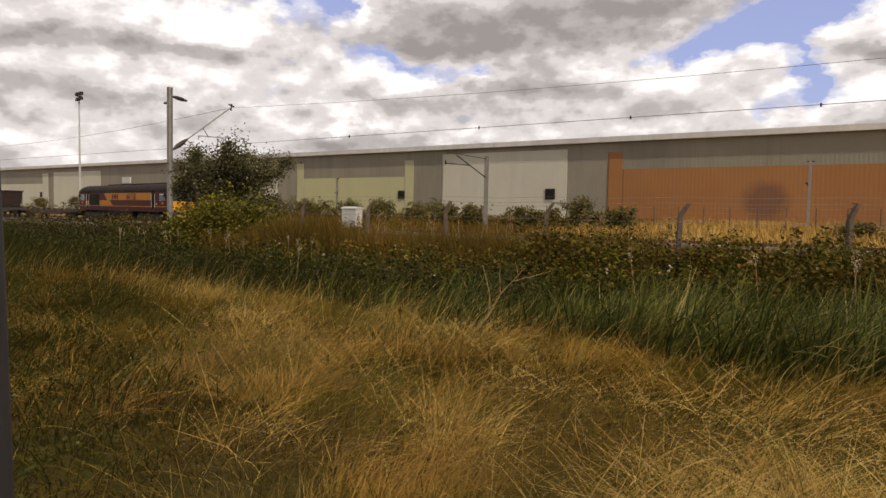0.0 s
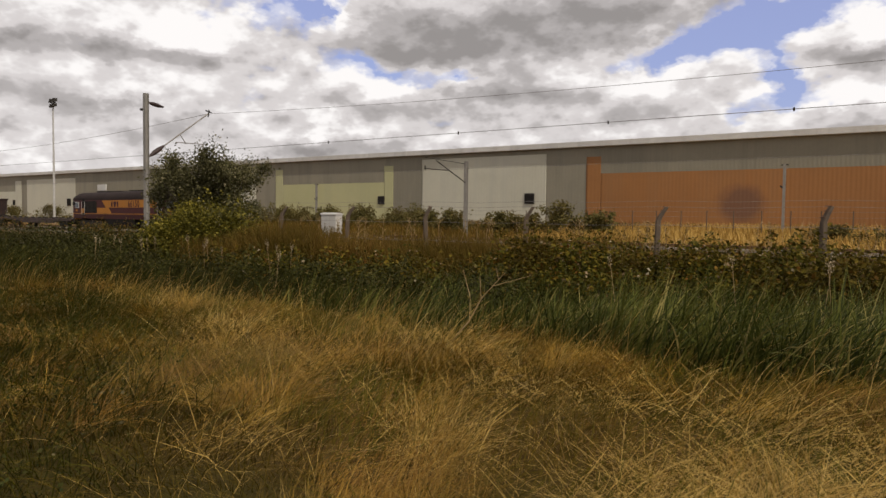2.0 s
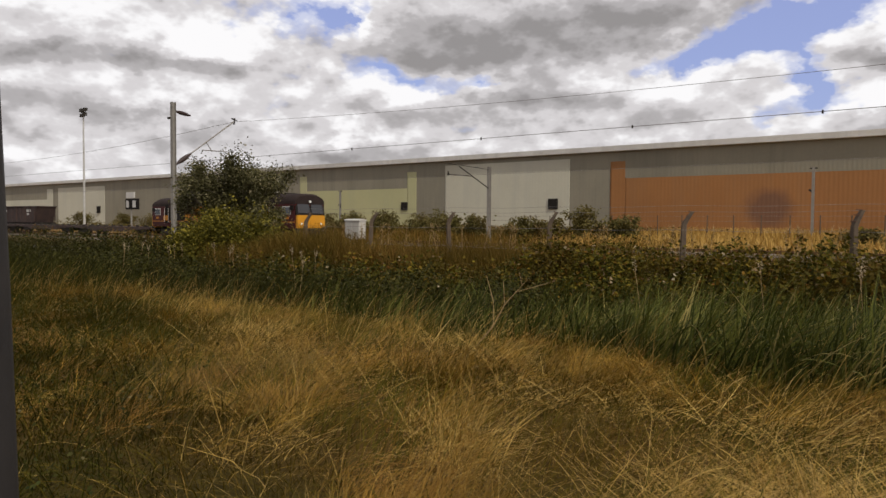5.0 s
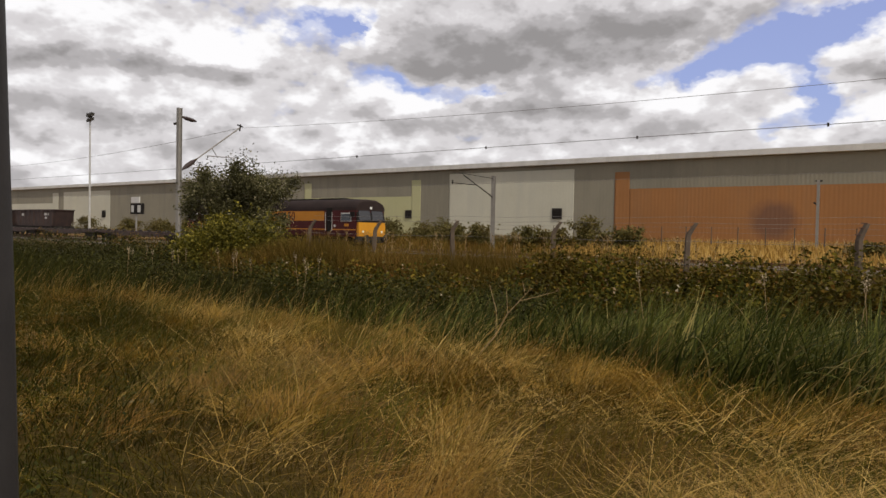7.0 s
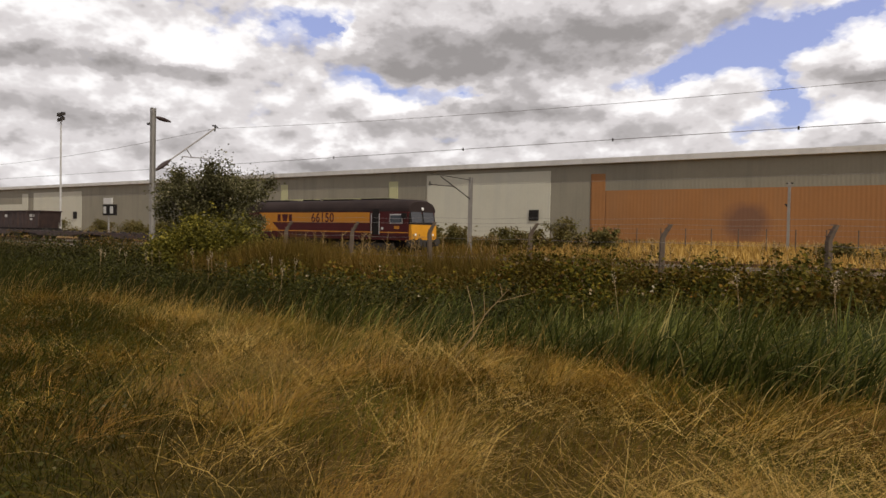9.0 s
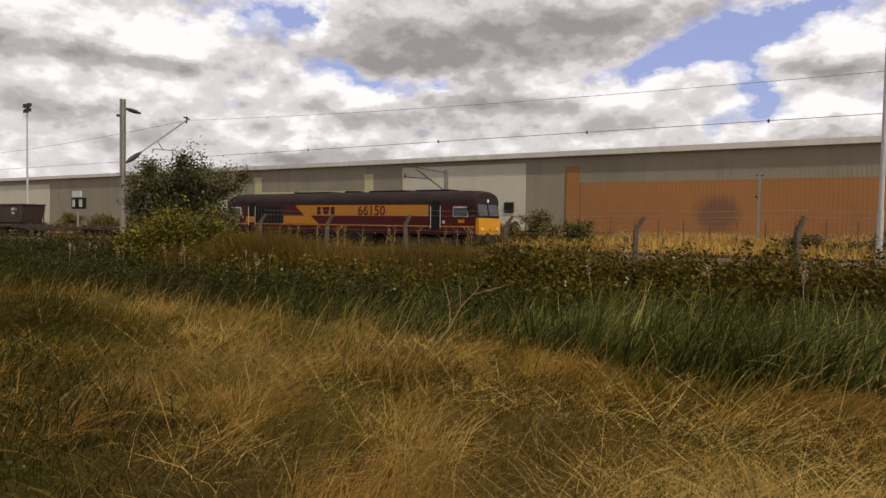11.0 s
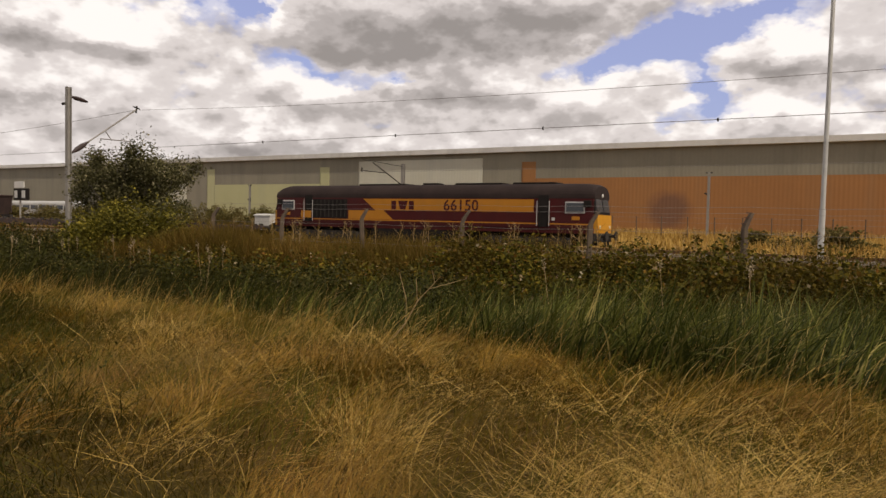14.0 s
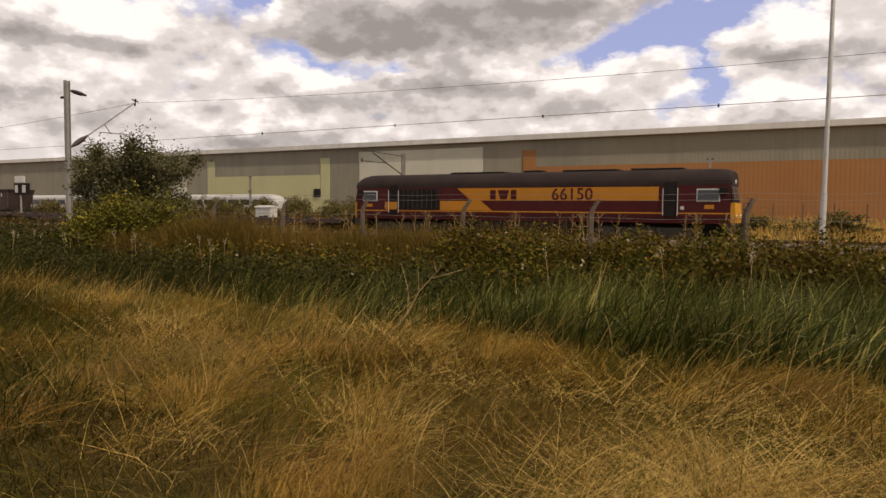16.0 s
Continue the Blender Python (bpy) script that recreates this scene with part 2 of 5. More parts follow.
M["yellow"] = surface("warning_yellow_paint", (0.46, 0.20, 0.006), (0.54, 0.24, 0.008), 1.5, 20, 0.45, 0.0, 0.05, stain=((0.35, 0.18, 0.03), 1.5, 0.5))
M["black"] = surface("black_paint", (0.012, 0.011, 0.010), (0.024, 0.020, 0.018), 2.0, 30, 0.8, 0.0, 0.2, spec=0.08)
M["wagon"] = surface("brown_wagon_steel", (0.035, 0.024, 0.022), (0.065, 0.04, 0.034), 1.0, 14, 0.75, 0.1, 0.3, stain=((0.11, 0.06, 0.04), 1.2, 0.6))
M["train_white"] = surface("white_train_paint", (0.36, 0.355, 0.34), (0.43, 0.425, 0.405), 0.4, 8, 0.4, 0.0, 0.03, stain=((0.5, 0.48, 0.45), 0.8, 0.4))
M["glass"] = glass_dark("dark_glass")
M["glass_pale"] = glass_dark("pale_cab_glass", (0.03, 0.03, 0.032), 0.25)
M["lamp"] = glass_dark("lamp_glass", (0.7, 0.7, 0.66), 0.2)


def orange_material():
    """Orange sheet cladding with a round dark mark low on it."""
    m = surface("orange_cladding", (0.265, 0.115, 0.034), (0.315, 0.138, 0.042), 0.15, 3.0, 0.65, 0.0, 0.1, stain=((0.25, 0.13, 0.055), 0.35, 0.6))
    t = m.node_tree
    bs = [n for n in t.nodes if n.type == "BSDF_PRINCIPLED"][0]
    src = bs.inputs["Base Color"].links[0].from_socket
    geo = t.nodes.new("ShaderNodeNewGeometry")
    mp = t.nodes.new("ShaderNodeMapping")
    mp.inputs["Location"].default_value = (18.3 / 4.2, 0, -3.8 / 3.7)
    mp.inputs["Scale"].default_value = (1 / 4.2, 0.0, 1 / 3.7)
    ln = t.nodes.new("ShaderNodeVectorMath")
    ln.operation = "LENGTH"
    no = t.nodes.new("ShaderNodeTexNoise")
    no.inputs["Scale"].default_value = 0.9
    ad = t.nodes.new("ShaderNodeMath")
    ad.operation = "MULTIPLY_ADD"
    ad.inputs[1].default_value = 0.35
    rp = t.nodes.new("ShaderNodeValToRGB")
    rp.color_ramp.elements[0].position, rp.color_ramp.elements[0].color = 0.60, (0.70, 0.70, 0.70, 1)
    rp.color_ramp.elements[1].position, rp.color_ramp.elements[1].color = 1.45, (0, 0, 0, 1)
    mx = t.nodes.new("ShaderNodeMix")
    mx.data_type = "RGBA"
    mx.inputs[7].default_value = (0.11, 0.055, 0.04, 1)
    L = t.links.new
    L(geo.outputs["Position"], mp.inputs["Vector"])
    L(geo.outputs["Position"], no.inputs["Vector"])
    L(mp.outputs[0], ln.inputs[0])
    L(no.outputs[0], ad.inputs[0])
    L(ln.outputs["Value"], ad.inputs[2])
    L(ad.outputs[0], rp.inputs[0])
    L(rp.outputs[0], mx.inputs[0])
    L(src, mx.inputs[6])
    L(mx.outputs[2], bs.inputs["Base Color"])
    return m


M["clad_orange"] = orange_material()
M["straw"] = foliage("straw_blades", [(0.0, (0.26, 0.145, 0.022)), (0.35, (0.48, 0.285, 0.042)), (0.7, (0.33, 0.182, 0.026)), (0.88, (0.12, 0.095, 0.011)), (1.0, (0.66, 0.44, 0.10))], 0.75, (0.105, 0.072, 0.014), 0.7, second=((0.21, 0.095, 0.022), 0.9, 0.5), spec=0.2, rough=0.55)
M["pale_straw"] = foliage("pale_straw_blades", [(0.0, (0.54, 0.35, 0.085)), (0.6, (0.74, 0.52, 0.16)), (1.0, (0.42, 0.25, 0.050))], 0.9, (0.24, 0.135, 0.035), 0.5, spec=0.25, rough=0.5)
M["turf"] = foliage("olive_turf", [(0.0, (0.048, 0.050, 0.007)), (0.5, (0.100, 0.092, 0.011)), (0.8, (0.17, 0.112, 0.016)), (1.0, (0.042, 0.056, 0.008))], 0.6, (0.10, 0.055, 0.010), 0.5)
M["reed"] = foliage("reed_leaves", [(0.0, (0.026, 0.034, 0.007)), (0.40, (0.065, 0.076, 0.014)), (0.75, (0.15, 0.158, 0.030)), (0.93, (0.22, 0.20, 0.05)), (1.0, (0.46, 0.36, 0.13))], 0.5, (0.032, 0.038, 0.011), 0.5, through_light=0.3, spec=0.1, rough=0.6)
M["rank"] = foliage("rank_grass", [(0.0, (0.028, 0.032, 0.007)), (0.5, (0.060, 0.063, 0.012)), (0.88, (0.105, 0.098, 0.018)), (1.0, (0.30, 0.22, 0.07))], 0.4, (0.026, 0.024, 0.007), 0.6)
M["bramble"] = foliage("bramble_leaves", [(0.0, (0.030, 0.032, 0.006)), (0.55, (0.080, 0.074, 0.011)), (0.85, (0.20, 0.150, 0.018)), (0.97, (0.17, 0.070, 0.015)), (1.0, (0.50, 0.42, 0.28))], 0.8, (0.075, 0.045, 0.008), 0.6)
M["nettle"] = foliage("nettle_leaves", [(0.0, (0.020, 0.023, 0.007)), (0.6, (0.044, 0.045, 0.011)), (0.92, (0.085, 0.078, 0.017)), (1.0, (0.16, 0.13, 0.05))], 0.5, (0.034, 0.028, 0.009), 0.6)
M["elder"] = foliage("grey_green_leaves", [(0.0, (0.056, 0.056, 0.021)), (0.6, (0.125, 0.115, 0.045)), (0.9, (0.20, 0.175, 0.080)), (1.0, (0.40, 0.34, 0.21))], 0.6, (0.060, 0.054, 0.022), 0.5, through_light=0.25, spec=0.15)
M["olive"] = foliage("yellow_green_leaves", [(0.0, (0.055, 0.056, 0.008)), (0.6, (0.17, 0.145, 0.016)), (1.0, (0.40, 0.32, 0.05))], 0.8, (0.070, 0.062, 0.010), 0.6, through_light=0.3, spec=0.15)
M["weeds"] = foliage("dark_meadow_weeds", [(0.0, (0.018, 0.024, 0.007)), (0.6, (0.040, 0.048, 0.012)), (0.92, (0.075, 0.075, 0.02)), (1.0, (0.20, 0.17, 0.09))], 0.7, (0.06, 0.045, 0.012), 0.5)
M["scrub"] = foliage("far_scrub_leaves", [(0.0, (0.085, 0.078, 0.024)), (0.6, (0.13, 0.112, 0.034)), (1.0, (0.19, 0.15, 0.052))], 0.3, (0.13, 0.09, 0.034), 0.5)
M["dry"] = foliage("dry_weeds", [(0.0, (0.105, 0.055, 0.012)), (0.5, (0.19, 0.105, 0.022)), (0.8, (0.080, 0.066, 0.010)), (1.0, (0.36, 0.23, 0.06))], 0.3, (0.080, 0.058, 0.010), 0.7)
M["field"] = foliage("pale_field_grass", [(0.0, (0.42, 0.26, 0.07)), (0.5, (0.54, 0.36, 0.11)), (1.0, (0.34, 0.20, 0.045))], 0.08, (0.24, 0.125, 0.03), 0.6)


def ground_material():
    m = bpy.data.materials.new("soil_and_turf")
    m.use_nodes = True
    g = Nodes(m.node_tree)
    out, bs = g.n("ShaderNodeOutputMaterial"), g.n("ShaderNodeBsdfPrincipled")
    pos = g.n("ShaderNodeNewGeometry").outputs["Position"]
    sep = g.n("ShaderNodeSeparateXYZ")
    g.link(pos, sep.inputs[0])
    n1, n2, n3 = g.noise(pos, 0.35, 5.0), g.noise(pos, 6.0, 6.0, 0.65), g.noise(pos, 45.0, 3.0)
    near = g.mix(g.ramp(n1, [(0.4, 0.0), (0.6, 1.0)]), (0.10, 0.055, 0.009), (0.055, 0.042, 0.006))
    near = g.mix(g.math("MULTIPLY", n2, 0.7), near, (0.028, 0.018, 0.004))
    wet = g.mix(n2, (0.020, 0.024, 0.009), (0.04, 0.04, 0.016))
    far = g.mix(g.ramp(g.noise(pos, 0.05, 5.0), [(0.4, 0.0), (0.62, 1.0)]), (0.36, 0.24, 0.085), (0.19, 0.105, 0.035))
    far = g.mix(g.math("MULTIPLY", n2, 0.4), far, (0.15, 0.11, 0.04))
    xx = g.math("ADD", sep.outputs[0], g.math("MULTIPLY", g.noise(pos, 0.1, 4.0), 12.0))
    far = g.mix(g.ramp(g.math("DIVIDE", g.math("ADD", xx, 60.0), 80.0), [(0.36, 1.0), (0.50, 0.0)]), far, g.mix(n2, (0.13, 0.075, 0.025), (0.20, 0.12, 0.042)))
    yy = g.math("ADD", sep.outputs[1], g.math("MULTIPLY", n1, 1.2))
    col = g.mix(g.ramp(g.math("DIVIDE", yy, 60.0), [(0.143, 0.0), (0.155, 1.0)]), near, wet)
    col = g.mix(g.ramp(g.math("DIVIDE", yy, 60.0), [(0.80, 0.0), (0.86, 1.0)]), g.mix(g.ramp(g.math('DIVIDE', yy, 60.0), [(0.25, 0.0), (0.28, 1.0)]), col, (0.10, 0.06, 0.025)), far)
    g.link(col, bs.inputs["Base Color"])
    bs.inputs["Roughness"].default_value = 0.95
    bs.inputs["Specular IOR Level"].default_value = 0.15
    bp = g.n("ShaderNodeBump", Strength=0.8, Distance=0.04)
    g.link(g.math("ADD", n2, g.math("MULTIPLY", n3, 0.4)), bp.inputs["Height"])
    g.link(bp.outputs[0], bs.inputs["Normal"])
    g.link(bs.outputs[0], out.inputs[0])
    return m


M["ground"] = ground_material()


# ---------------------------------------------------------------- building helpers
def part(name, bm, material, parent=None, label=""):
    """Links a bmesh as one mesh object, under a thing or a part."""
    me = bpy.data.meshes.new(name)
    bm.to_mesh(me)
    bm.free()
    for mt in (material if isinstance(material, (list, tuple)) else [material]):
        me.materials.append(mt)
    ob = new(name, me)
    if parent is not None:
        ob.parent = parent
    if label:
        ob["label"] = label
    return ob


def empty(name, m=None):
    ob = new(name)
    ob.empty_display_size = 0.3
    if m is not None:
        ob.matrix_basis = m
    return ob


def box(bm, lo, hi, bevel=0.0, mi=0):
    c = [(a + b) / 2 for a, b in zip(lo, hi)]
    s = [abs(b - a) for a, b in zip(lo, hi)]
    r = bmesh.ops.create_cube(bm, size=1.0, matrix=Matrix.Translation(c) @ Matrix.Diagonal((*s, 1)))
    vs = r["verts"]
    fs = {f for v in vs for f in v.link_faces}
    for f in fs:
        f.material_index = mi
    if bevel:
        es = list({e for v in vs for e in v.link_edges})
        bmesh.ops.bevel(bm, geom=es, offset=bevel, segments=2, affect="EDGES", profile=0.5)
    return bm


def rod(bm, a, b, r1, r2=None, seg=8, caps=True):
    a, b = Vector(a), Vector(b)
    d = b - a
    q = d.to_track_quat("Z", "Y").to_matrix().to_4x4()
    bmesh.ops.create_cone(bm, cap_ends=caps, segments=seg, radius1=r1, radius2=r1 if r2 is None else r2, depth=d.length,
                          matrix=Matrix.Translation((a + b) / 2) @ q)
    return bm


def prism(bm, outline, lo, hi, axis="y", mi=0):
    """A flat outline of (u, v), drawn out along one axis from lo to hi."""
    def at(u, v, w):
        return {"x": (w, u, v), "y": (u, w, v), "z": (u, v, w)}[axis]
    va = [bm.verts.new(at(u, v, lo)) for u, v in outline]
    vb = [bm.verts.new(at(u, v, hi)) for u, v in outline]
    fs = [bm.faces.new(va), bm.faces.new(vb[::-1])]
    n = len(va)
    for i in range(n):
        fs.append(bm.faces.new((va[i], vb[i], vb[(i + 1) % n], va[(i + 1) % n])))
    for f in fs:
        f.material_index = mi
    bmesh.ops.recalc_face_normals(bm, faces=fs)
    return bm


def quads_object(name, verts, quads, material, parent=None):
    """One mesh from arrays of corners and four-cornered faces."""
    me = bpy.data.meshes.new(name)
    n, k = len(verts), len(quads)
    me.vertices.add(n)
    me.vertices.foreach_set("co", np.ascontiguousarray(verts, dtype=np.float32).ravel())
    me.loops.add(4 * k)
    me.loops.foreach_set("vertex_index", np.ascontiguousarray(quads, dtype=np.int32).ravel())
    me.polygons.add(k)
    me.polygons.foreach_set("loop_start", np.arange(0, 4 * k, 4, dtype=np.int32))
    me.update(calc_edges=True)
    me.materials.append(material)
    ob = new(name, me)
    if parent is not None:
        ob.parent = parent
    return ob


def smooth_noise(x, y, scale, seed):
    """Cheap smooth variation in the plane, about -1 to 1."""
    r = np.random.RandomState(seed)
    out = np.zeros_like(x)
    for i in range(6):
        a, ph = r.uniform(0, 2 * np.pi), r.uniform(0, 2 * np.pi)
        k = scale * r.uniform(0.6, 1.8)
        out += np.sin((x * np.cos(a) + y * np.sin(a)) * k + ph)
    return out / 3.0


def ground_height(x, y):
    x, y = np.asarray(x, float), np.asarray(y, float)
    z = np.interp(y, [-50, 7.5, 9.5, 12.5, 14.5, 17.5, 21, 50, 60, 92, 200, 3000], [0, 0, -0.3, -0.3, 0.0, 0.0, -0.35, -0.35, 0.0, 0.6, 0.6, 0.6])
    soft = np.clip((14 - np.abs(y)) / 6, 0, 1) * np.clip((40 - np.abs(x)) / 10, 0, 1)
    return z + 0.05 * smooth_noise(x, y, 1.3, 5) * soft


def blades(name, x, y, length, width, lean, heading, curve, material, z0=None, parent=None, seg=3, seed=1, taper=0.25):
    """Grass blades: each starts at (x, y) on the ground, tilts by lean (radians from upright) towards heading, and droops by curve."""
    r = np.random.RandomState(seed)
    n = len(x)
    z0 = ground_height(x, y) - 0.02 if z0 is None else z0
    st = np.linspace(0, 1, seg + 1)
    ang = lean[:, None] + curve[:, None] * st[None, :]
    step = (length / seg)[:, None]
    hor = np.concatenate([np.zeros((n, 1)), np.cumsum(np.sin((ang[:, 1:] + ang[:, :-1]) / 2) * step, 1)], 1)
    ver = np.concatenate([np.zeros((n, 1)), np.cumsum(np.cos((ang[:, 1:] + ang[:, :-1]) / 2) * step, 1)], 1)
    px = x[:, None] + hor * np.cos(heading)[:, None]
    py = y[:, None] + hor * np.sin(heading)[:, None]
    pz = z0[:, None] + ver
    floor = (ground_height(px, py) if z0.min() < 0.3 else pz - 1) + 0.03 + 0.12 * r.rand(n)[:, None] * st[None, :]
    pz = np.maximum(pz, np.where(st[None, :] > 0, floor, pz))
    width = width * np.clip(np.hypot(x, y) / 5.5, 0.45, 1.15)
    twist = heading + np.pi / 2 + r.uniform(-0.9, 0.9, n)
    w = (width[:, None] / 2) * (1 - (1 - taper) * st[None, :] ** 1.5)
    wx, wy = np.cos(twist)[:, None] * w, np.sin(twist)[:, None] * w
    wz = w * r.uniform(-0.5, 0.5, n)[:, None]
    A = np.stack([px - wx, py - wy, pz - wz], -1)
    B = np.stack([px + wx, py + wy, pz + wz], -1)
    verts = np.stack([A, B], 2).reshape(-1, 3)
    base = (np.arange(n) * 2 * (seg + 1))[:, None] + (np.arange(seg) * 2)[None, :]
    quads = np.stack([base, base + 1, base + 3, base + 2], -1).reshape(-1, 4)
    return quads_object(name, verts, quads, material, parent)


def leaves(name, pts, size, material, parent=None, seed=1, up=0.35):
    """Small folded leaves round the given points."""
    r = np.random.RandomState(seed)
    n = len(pts)
    d = r.normal(size=(n, 3))
    d[:, 2] = d[:, 2] * 0.6 - 0.15
    d /= np.linalg.norm(d, axis=1)[:, None]
    u = r.normal(size=(n, 3)) + np.array([0, 0, up * 3])
    s = np.cross(d, u)
    s /= np.linalg.norm(s, axis=1)[:, None]
    nn = np.cross(s, d)
    L = (size * r.uniform(0.6, 1.35, n))[:, None]
    a, b = pts, pts + d * L
    m = pts + d * L * 0.45 + nn * L * 0.1
    c, e = m + s * L * 0.33, m - s * L * 0.33
    verts = np.stack([a, c, b, e], 1).reshape(-1, 3)
    i = (np.arange(n) * 4)[:, None]
    return quads_object(name, verts, np.concatenate([i, i + 1, i + 2, i + 3], 1), material, parent)


# ---------------------------------------------------------------- ground, tracks
def build_ground():
    xs = np.concatenate([[-3000, -1500, -800, -500, -350], np.arange(-260, -60, 20.0), np.arange(-45, 16, 0.6), [20, 30, 50, 80, 120, 200, 400, 800, 1500, 3000]])
    ys = np.concatenate([[-3000, -1000, -300, -100, -30, -10], np.arange(-5, 24, 0.5), np.arange(25, 100, 2.5), [110, 150, 250, 500, 1000, 3000]])
    X, Y = np.meshgrid(xs, ys, indexing="ij")
    v = np.stack([X, Y, ground_height(X, Y)], -1).reshape(-1, 3)
    a, b = len(xs), len(ys)
    i = (np.arange(a - 1)[:, None] * b + np.arange(b - 1)[None, :]).ravel()
    ob = quads_object("ground", v, np.stack([i, i + b, i + b + 1, i + 1], -1), M["ground"])
    tagged(ob, "rough turf and dry soil running to the horizon", "ground", kind="structure")


build_ground()
TRACKS = (23.0, 33.9, 46.0, 82.0)
RAIL_TOP = {23.0: 0.0, 33.9: 0.0, 46.0: 0.05, 82.0: 0.45}


def line_bend(y, x):
    """Where the line runs at x: its y, and its turn in degrees. The locomotive's line bends away to the far end."""
    if y != 33.9 or x > -28.0:
        return y, 0.0
    k, u = 0.00385, -28.0 - x
    if u < 32.0:
        return y + k * u * u / 2, -math.degrees(k * u)
    return y + k * 512.0 + math.tan(k * 32.0) * (u - 32.0), -math.degrees(k * 32.0)


def sweep(bm, outline, y, xs):
    rings = []
    for x in xs:
        yy, turn = line_bend(y, x)
        a = radians(turn)
        rings.append([bm.verts.new((x - math.sin(a) * u, yy + math.cos(a) * u, v)) for u, v in outline])
    n = len(outline)
    for a, b in zip(rings, rings[1:]):
        for i in range(n):
            bm.faces.new((a[i], b[i], b[(i + 1) % n], a[(i + 1) % n]))
    bm.faces.new(rings[0])
    bm.faces.new(rings[-1][::-1])
    bmesh.ops.recalc_face_normals(bm, faces=bm.faces[:])
    return bm


def build_track(y, top):
    t = empty("railway_track", pose(0, 0, top))
    xs = [-320, -200] + [-120 + 4 * i for i in range(24)] + [-20, 120]
    bm = bmesh.new()
    sweep(bm, [(-2.2, -0.75), (-1.5, -0.19), (1.5, -0.19), (2.2, -0.75)], y, xs)
    part("ballast", bm, M["ballast"], t, "grey brown stone ballast")
    for s in (-0.75, 0.75):
        bm = bmesh.new()
        sweep(bm, [(s - 0.07, -0.16), (s + 0.07, -0.16), (s + 0.07, -0.14), (s + 0.012, -0.12), (s + 0.012, -0.04), (s + 0.035, -0.03),
                   (s + 0.035, 0), (s - 0.035, 0), (s - 0.035, -0.03), (s - 0.012, -0.04), (s - 0.012, -0.12), (s - 0.07, -0.14)], y, xs)
        part("rail", bm, M["rust"], t)
    first = None
    for i in range(120):
        x = -75 + i * 0.68
        yy, turn = line_bend(y, x)
        if first is None:
            bm = bmesh.new()
            box(bm, (-0.13, -1.25, -0.24), (0.13, 1.25, -0.155), 0.02)
            sl = part("sleeper", bm, M["sleeper"], t)
            first = sl.data
        else:
            sl = new("sleeper", first)
            sl.parent = t
        sl.matrix_basis = pose(x, yy, 0, 0, 0, turn)
    tagged(t, "rusty rails on concrete sleepers in ballast", "railway track", "railway tracks")


for _y in TRACKS:
    build_track(_y, RAIL_TOP[_y])


# ---------------------------------------------------------------- warehouse
def sheet(name, x0, x1, z0, z1, y, material, parent, label="", pitch=0.5, depth=0.011):
    """Trapezoid-ribbed cladding, facing -y, with thickness."""
    n = max(2, int(round((x1 - x0) / pitch)))
    p = (x1 - x0) / n
    prof = []
    for i in range(n):
        for u, d in ((0.0, 0.0), (0.40, 0.0), (0.52, -depth), (0.88, -depth)):
            prof.append((x0 + (i + u) * p, y + d))
    prof.append((x1, y))
    prof = np.array(prof)
    k = len(prof)
    lo = np.column_stack([prof, np.full(k, z0)])
    hi = np.column_stack([prof, np.full(k, z1)])
    back = np.array([[x0, y + 0.08, z0], [x1, y + 0.08, z0], [x1, y + 0.08, z1], [x0, y + 0.08, z1]])
    i = np.arange(k - 1)
    q = np.stack([i, i + 1, i + 1 + k, i + k], -1)
    b = 2 * k
    q = np.concatenate([q, [[b, b + 3, b + 2, b + 1], [0, k, b + 3, b], [k - 1, b + 1, b + 2, 2 * k - 1]]])
    ob = quads_object(name, np.concatenate([lo, hi, back]), q, material, parent)
    if label:
        ob["label"] = label
    return ob


